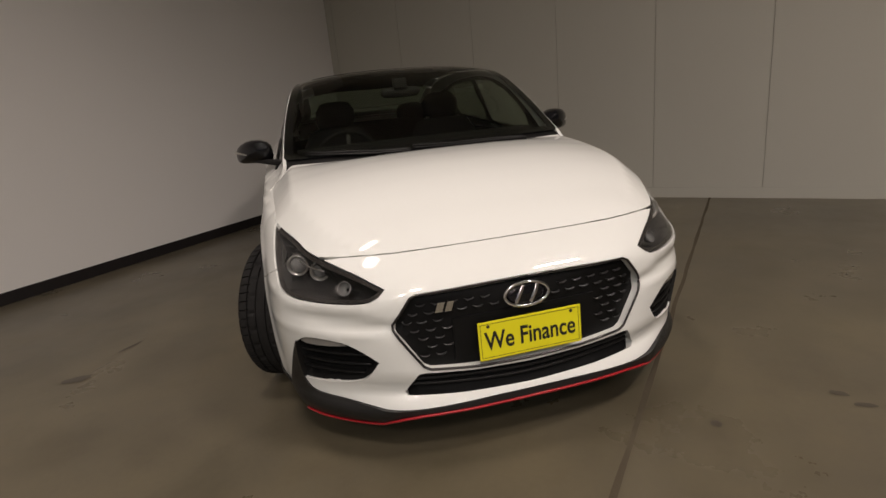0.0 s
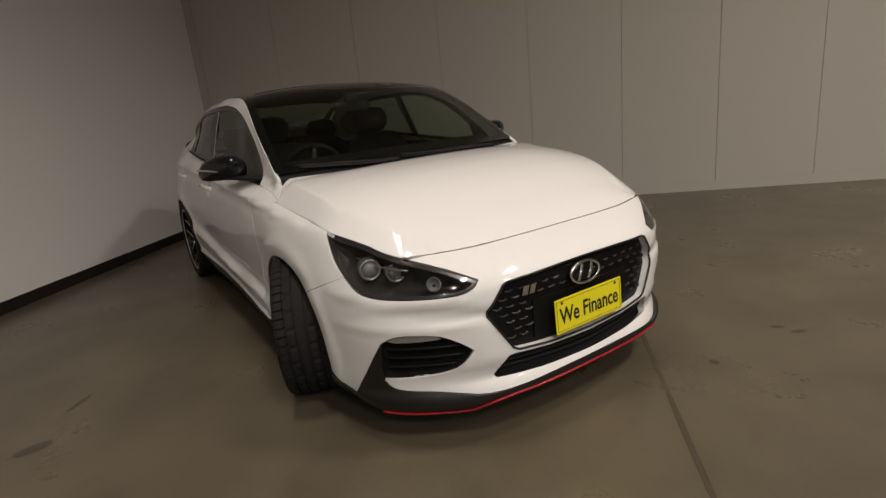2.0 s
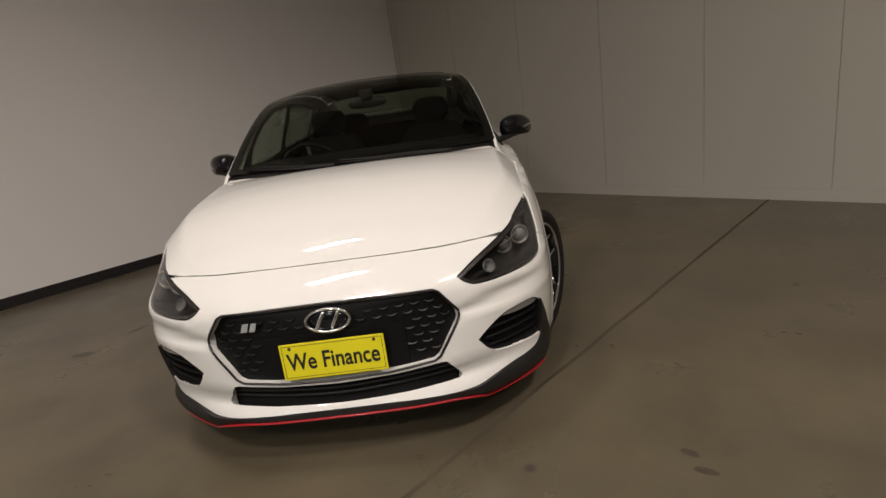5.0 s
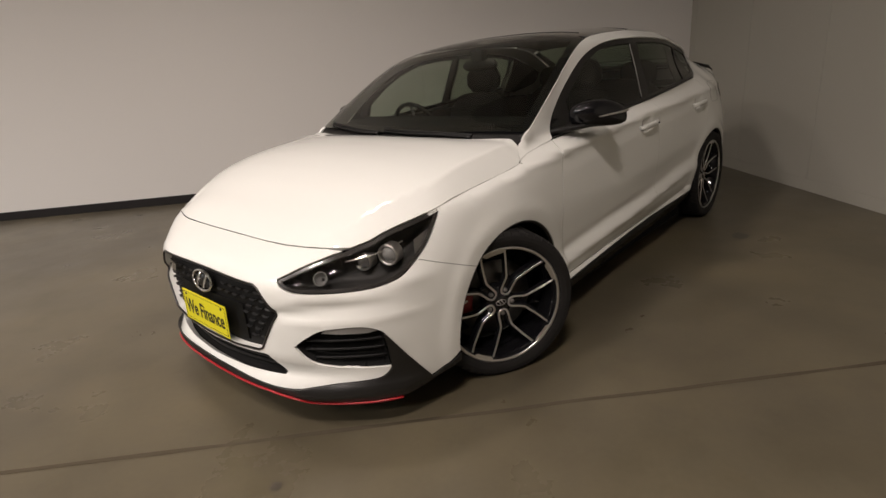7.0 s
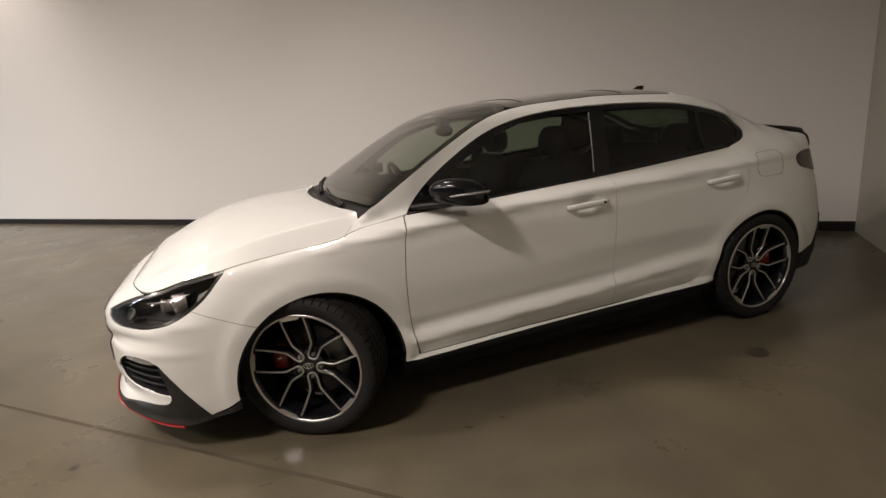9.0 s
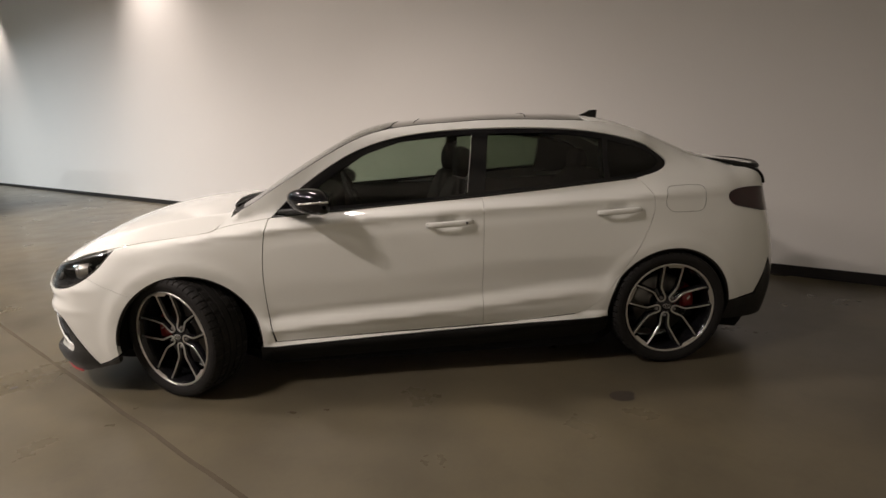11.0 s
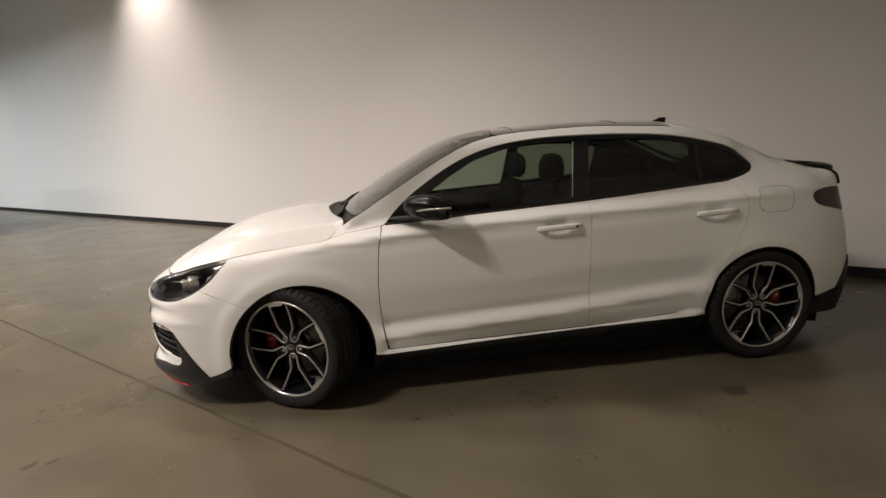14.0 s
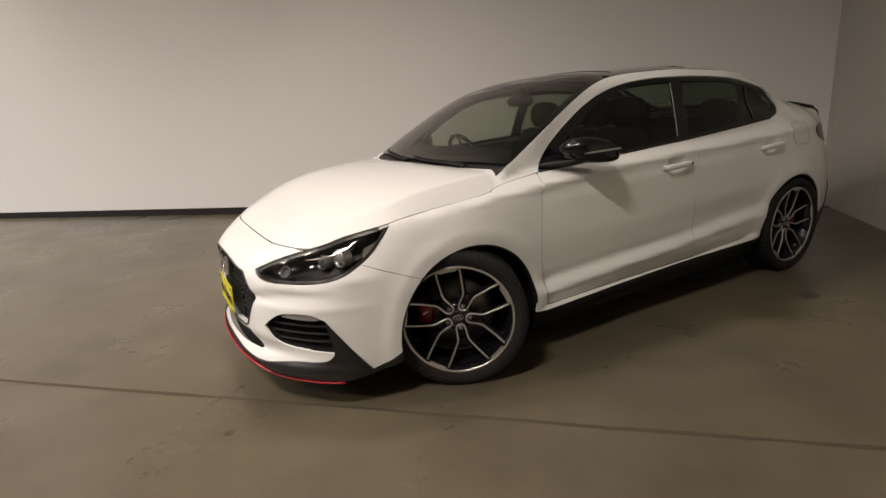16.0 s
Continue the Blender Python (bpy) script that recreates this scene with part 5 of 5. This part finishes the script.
for sgn in (1, -1):
    secs = [(.79, .665, 1.000, .020, .016), (.796, .66, 1.004, .066, .040), (.815, .65, 1.009, .092, .054), (.85, .636, 1.014, .106, .062), (.89, .620, 1.015, .104, .063), (.925, .603, 1.012, .088, .060), (.955, .583, 1.005, .066, .053), (.977, .563, .998, .045, .042), (.989, .548, .993, .026, .028), (.993, .541, .992, .009, .010)]
    bm = from_rows([superring(sgn * y, cx, cz, rx, rz, lean=.15) for y, cx, cz, rx, rz in secs], closed_v=True)
    bmesh.ops.recalc_face_normals(bm, faces=bm.faces)
    mirror = part("door_mirror", bm, BLACK_GLOSS, car, "gloss black door mirror with silver strip")
    pts = spline([(.712, sgn * .875, 1.0), (.688, sgn * .917, 1.003), (.640, sgn * .957, 1.009), (.575, sgn * .988, 1.014), (.520, sgn * .992, 1.016)], 6)
    part("indicator_strip", tube(pts, np.interp(np.linspace(0, 1, len(pts)), [0, .3, 1], [.002, .006, .0065]), 6, .9), ALLOY, mirror, "silver indicator strip")
    bm = from_rows([superring(sgn * y, cx, cz, rx, rz, 16, 3) for y, cx, cz, rx, rz in ((.745, .755, .947, .070, .016), (.78, .735, .952, .066, .016), (.82, .70, .958, .060, .015), (.86, .665, .964, .056, .013), (.91, .63, .969, .045, .010))], closed_v=True)
    bmesh.ops.recalc_face_normals(bm, faces=bm.faces)
    part("mirror_foot", bm, BLACK_PLASTIC, mirror)
    bm = from_rows([[(.519 - .003 * abs(v), sgn * (.895 + .075 * u), 1.006 + .040 * v) for u in (-1, -.5, 0, .5, .95)] for v in (-1, -.5, 0, .5, 1)])
    part("mirror_glass", bm, CHROME, mirror)
for door, x0, x1, z0, z1 in ((0, .040, -.205, .858, .866), (1, -.880, -1.122, .880, .890)):
    for sgn in (1, -1):
        parent = (front_doors, rear_doors)[door][0 if sgn > 0 else 1]
        xs = np.linspace(x0, x1, 22)
        zs = np.linspace(z0, z1, 22)
        e = np.stack([[X(x) for x in xs], zs], -1)
        base_y = np.interp(xs, [x1, x0], side(e[[-1, 0], 0], e[[-1, 0], 1])[:, 1])
        t = np.linspace(-1, 1, 22)
        lift = .004 + .020 * (1 - t ** 6)
        hw = .012 + .004 * (1 - t ** 4)
        q = np.stack([xs, sgn * (base_y + lift), zs], -1)
        bm = tube(q, hw, 10, .55, (0, 1, 0))
        h = part("door_handle", bm, PAINT, parent)
        bm = bmesh.new()
        if door == 0:
            b2 = lathe([(.0004, .002), (.006, .0015), (.007, -.002)], 14)
            bm.free()
            bm = b2
            bmesh.ops.transform(bm, matrix=Matrix.Translation((x1 + .035, sgn * (base_y[-4] + .0315), z1 - .001)) @ Matrix.Rotation(radians(0 if sgn > 0 else 180), 4, "Z"), verts=bm.verts)
            part("handle_button", bm, BLACK_PLASTIC, parent)
        else:
            bm.free()
# fuel flap outline: a thin recessed line
fl = smooth([(4.118, .985), (4.104, .93), (4.108, .895), (4.141, .868), (4.22, .864), (4.31, .866), (4.345, .905), (4.355, .955), (4.352, .985), (4.325, 1.0), (4.24, 1.003), (4.145, 1.0), (4.118, .985)], 6)
e = np.array(fl)
q = side(e[:, 0], e[:, 1]) + normals(side, e) * .0002
part("fuel_flap_gap", tube(q, .0009, 5), UNDER, car)
# cowl and wipers
cowl_half = smooth([(1.180, 0), (1.172, .15), (1.136, .40), (1.094, .55), (1.062, .69), (1.055, .725)], 4) + [(.99, .725)] + smooth([(.975, .69), (1.0, .56), (1.02, .40), (1.035, .15), (1.04, 0)], 4)
panel("cowl", whole_top(cowl_half), top, BLACK_PLASTIC, car, both=False, step=0.04, off=-0.012, depth=0.02, gap=0)
for pts in ([(1.05, .50), (1.045, .30), (1.045, .10), (1.03, -.10)], [(1.055, -.12), (1.035, -.30), (.995, -.50), (.955, -.62)]):
    p = spline(pts, 6) + np.array([.040, 0])
    q = top(p[:, 0], p[:, 1]) + np.array([0, 0, .006])
    w = part("wiper", tube(q, np.linspace(.012, .006, len(q)), 6, .7), BLACK_PLASTIC, car)
    q2 = top(p[:, 0] - .012, p[:, 1]) + np.array([0, 0, .010])
    part("wiper_blade", tube(q2, .006, 6), BLACK_PLASTIC, w)

# ---- cabin ----
def loft(name, secs, mat, parent, label=""):
    bm = from_rows(secs, closed_v=True)
    bm.verts.ensure_lookup_table()
    n = len(secs[0])
    bm.faces.new(bm.verts[:n])
    bm.faces.new(bm.verts[-n:])
    bmesh.ops.recalc_face_normals(bm, faces=bm.faces)
    return part(name, bm, mat, parent, label)


dash = [[(x + dx, y, z) for x, z in ((1.02, .93), (.80, 1.0), (.66, 1.0), (.60, .94), (.60, .70), (.70, .55), (1.02, .55))] for y, dx in ((-.66, .0), (-.5, -.01), (-.2, -.02), (0, -.03), (.2, -.02), (.5, -.01), (.66, .0))]
loft("dashboard", dash, CABIN, car, "dark plastic dashboard")
a = np.linspace(0, 2 * math.pi, 33)
M = Matrix.Translation((.50, -.38, .90)) @ Matrix.Rotation(radians(-66), 4, "Y")
bm = tube([(.18 * math.cos(t), .18 * math.sin(t), 0) for t in a], .014, 8)
bmesh.ops.transform(bm, matrix=M, verts=bm.verts)
sw = part("steering_wheel", bm, CABIN, car, "black three-spoke steering wheel")
for ang in (0, 180, 270):
    bm = tube([(.03 * math.cos(radians(ang + 90 - 90)), .03 * math.sin(radians(ang)), -.01), (.175 * math.cos(radians(ang)), .175 * math.sin(radians(ang)), 0)], .013, 6, .6)
    bmesh.ops.transform(bm, matrix=M @ Matrix.Rotation(radians(90), 4, "Z"), verts=bm.verts)
    part("wheel_spoke", bm, DARK_SATIN, sw)
bm = lathe([(.0005, .03), (.045, .02), (.055, 0), (.05, -.03)], 20)
bmesh.ops.transform(bm, matrix=M @ Matrix.Rotation(radians(90), 4, "X"), verts=bm.verts)
part("wheel_boss", bm, CABIN, sw)


def rounded(cx, cy, cz, rx, ry, ax, n=16, p=4):
    """A rounded section across a direction leaning by ax degrees."""
    out = []
    for k in range(n):
        t = 2 * math.pi * k / n
        u, v = math.copysign(abs(math.cos(t)) ** (2 / p), math.cos(t)), math.copysign(abs(math.sin(t)) ** (2 / p), math.sin(t))
        out.append((cx + rx * u * math.cos(radians(ax)), cy + ry * v, cz + rx * u * math.sin(radians(ax))))
    return out


def seat(x, y, rear_seat=False):
    w = .26 if not rear_seat else .60
    cushion = [rounded(x + dx, y, z, r, ry, 0) for dx, z, r, ry in ((.0, .30, .24, w * .9), (.0, .42, .27, w), (.0, .50, .27, w), (.0, .53, .23, w * .9))]
    s = loft("front_seat" if not rear_seat else "rear_bench", cushion, SEAT_CLOTH, car, "dark cloth seat")
    back = [rounded(x - .24 - dx, y, z, r, ry, 20) for dx, z, r, ry in ((.0, .45, .07, w * .95), (.03, .60, .075, w), (.08, .78, .07, w), (.13, .95, .06, w * .92), (.16, 1.04, .045, w * .72), (.17, 1.06, .02, w * .5))]
    loft("seat_back", back, SEAT_CLOTH, s)
    for hy in ((0,) if not rear_seat else (-.34, .34)):
        top_z = 1.08 if not rear_seat else 1.02
        rest = [rounded(x - .42 - dx, y + hy, z, r, ry, 10) for dx, z, r, ry in ((.0, top_z - .01, .03, .08), (.01, top_z + .03, .05, .125), (.015, top_z + .10, .05, .13), (.02, top_z + .15, .035, .10), (.02, top_z + .165, .012, .05))]
        loft("head_rest", rest, SEAT_CLOTH, s)


seat(.22, .37)
seat(.22, -.37)
seat(-.75, 0, True)
loft("rear_view_mirror", [[(.325 + .012 * math.cos(t), y, 1.262 + h * math.sin(t)) for t in np.linspace(0, 2 * math.pi, 10, endpoint=False)] for y, h in ((-.12, .012), (-.10, .03), (0, .035), (.10, .03), (.12, .012))], BLACK_PLASTIC, car, "inside mirror")
box("mirror_mount", (.30, -.04, 1.285), (.36, .04, 1.345), BLACK_PLASTIC, car, bevel=.008)
panel("headliner", whole_top([(.15, 0), (.2, .50), (-.4, .50), (-1.15, .46), (-1.2, 0)]), top, CABIN, car, both=False, step=0.12, off=-0.035, depth=0)
panel("parcel_shelf", whole_top([(-1.2, 0), (-1.2, .56), (-1.85, .45), (-1.85, 0)]), lambda x, y: np.stack([np.atleast_1d(x), np.atleast_1d(y), 0 * np.atleast_1d(x) + 1.0], -1), CABIN, car, both=False, step=0.2, depth=0)
for sgn in (1, -1):
    box("door_card", (-1.1, sgn * .74 - .012, .3), (.9, sgn * .74 + .012, .955), CABIN, car, bevel=.01)
box("cabin_floor", (-1.7, -.72, .22), (1.0, .72, .25), CABIN, car)
box("console", (-.4, -.12, .25), (.75, .12, .62), CABIN, car, bevel=.04)

# ---- the body widens to its full breadth towards the tail; the car stands slightly askew ----
SKEW = 0.0118


def spread_out(ob):
    for ch in ob.children:
        if ch.name.startswith("wheel") and not ch.name.startswith("wheel_liner"):
            continue
        if ch.type == "MESH":
            n = len(ch.data.vertices)
            co = np.empty(n * 3)
            ch.data.vertices.foreach_get("co", co)
            co = co.reshape(n, 3)
            co[:, 1] += SKEW * (2.0 - co[:, 0]) * np.clip(co[:, 1] / .6, -1, 1)
            ch.data.vertices.foreach_set("co", co.ravel())
            ch.data.update()
        spread_out(ch)


spread_out(car)
car.matrix_world = Matrix.Translation((2.0, 0, 0)) @ Matrix.Rotation(SKEW, 4, "Z") @ Matrix.Translation((-2.0, 0, 0))

# ---- the white van parked further down the hall ----
VAN_WHITE = material("van_paint", (0.72, 0.72, 0.71), 0.35, 0, 0.8, vary=0.02)
van = new("van")
van.matrix_world = room(12.15, 0.70)
tagged(van, "white delivery van parked facing away along the hall", "van")


def van_section(x, w0, w1, z0, z1, r=.12, n=6):
    """A rounded upright section at x, half-widths at the bottom and the top."""
    pts = [(w0, z0), (w0 + .01, (z0 + z1) * .42), (w1 + .04, z1 - .35), (w1, z1 - .12), (w1 - .1, z1 - .02), (0, z1)]
    return [(x, y, z) for y, z in pts] + [(x, -y, z) for y, z in pts[::-1][1:]]


secs = [van_section(.04, .86, .74, .52, 2.02), van_section(.0, .90, .78, .45, 1.98), van_section(.12, .94, .82, .40, 2.06), van_section(.6, .95, .84, .38, 2.10), (van_section(3.4, .95, .82, .38, 2.06)), van_section(4.0, .93, .74, .38, 1.85), van_section(4.6, .90, .70, .40, 1.15), van_section(4.9, .82, .60, .45, .95)]
loft("van_body", secs, VAN_WHITE, van)
bm = bmesh.new()
add_box(bm, (-.03, -.74, 1.27), (.06, .74, 1.90), .03)
part("van_rear_window", bm, BLACK_GLOSS, van, smooth=False)
for k, (x, y) in enumerate(((1.0, .70), (1.0, -.70), (4.0, .70), (4.0, -.70))):
    bm = lathe([(.10, .10), (.19, .11), (.21, .10), (.31, .10), (.33, .06), (.33, -.08), (.20, -.10)], 32)
    bmesh.ops.transform(bm, matrix=Matrix.Translation((x, y, .33)) @ Matrix.Rotation(radians(0 if y > 0 else 180), 4, "Z"), verts=bm.verts)
    part("van_wheel", bm, RUBBER, van)
bm = bmesh.new()
add_box(bm, (-.14, -.92, .42), (.10, .92, .58), .04)
part("van_bumper", bm, VAN_WHITE, van, smooth=False)
bm = bmesh.new()
add_box(bm, (-.045, -.66, .90), (.02, .62, .97), .012)
part("van_trim", bm, DARK_SATIN, van, smooth=False)
bm = bmesh.new()
add_box(bm, (-.05, -.78, 1.12), (.02, -.68, 1.16), .006)
part("van_handle", bm, BLACK_PLASTIC, van, smooth=False)
plate2 = bmesh.new()
add_box(plate2, (-.055, -.59, .74), (.0, -.22, .86), .004)
vp = part("van_plate", plate2, material("plate_white", (0.7, 0.7, 0.68), 0.5, vary=0.05), van, smooth=False)
bm = bmesh.new()
add_box(bm, (-.058, -.55, .775), (-.054, -.26, .825), 0)
part("plate_bar", bm, BLACK_PRINT, vp, smooth=False)
bm = bmesh.new()
add_box(bm, (.2, -.80, .28), (4.6, .80, .45), .03)
part("van_underbody", bm, UNDER, van, smooth=False)
# ceiling lamps, out of view: housings of the panel lights, added fill and daylight stand-ins included, and the wall
# spots
LENS = material("lamp_diffuser", (1.0, 0.92, 0.84), 0.6, emit=6.0)
for a, b, power, spread in PANELS:
    lamp = box("ceiling_light", (-.62, -.18, .0), (.62, .18, .06), DARK_SATIN, bevel=.006)
    lamp.matrix_world = room(a, b, CEIL - .062)
    tagged(lamp, "slim rectangular ceiling panel light, out of view", "ceiling light", "ceiling lights")
    d = box("diffuser", (-.575, -.14, -.004), (.575, .14, -.001), LENS, lamp)
    d.visible_shadow = True
for a, b, power in SPOTS:
    bm = lathe([(.03, .0), (.055, .0), (.06, .02), (.06, .10), (.02, .12)], 24)
    bmesh.ops.transform(bm, matrix=Matrix.Rotation(radians(90), 4, "X"), verts=bm.verts)
    lamp = finish("wall_spot_housing", bm, DARK_SATIN)
    lamp.matrix_world = room(a, b, CEIL - .12)
    tagged(lamp, "small dark recessed wall-washing downlight", "downlight", "wall downlights")
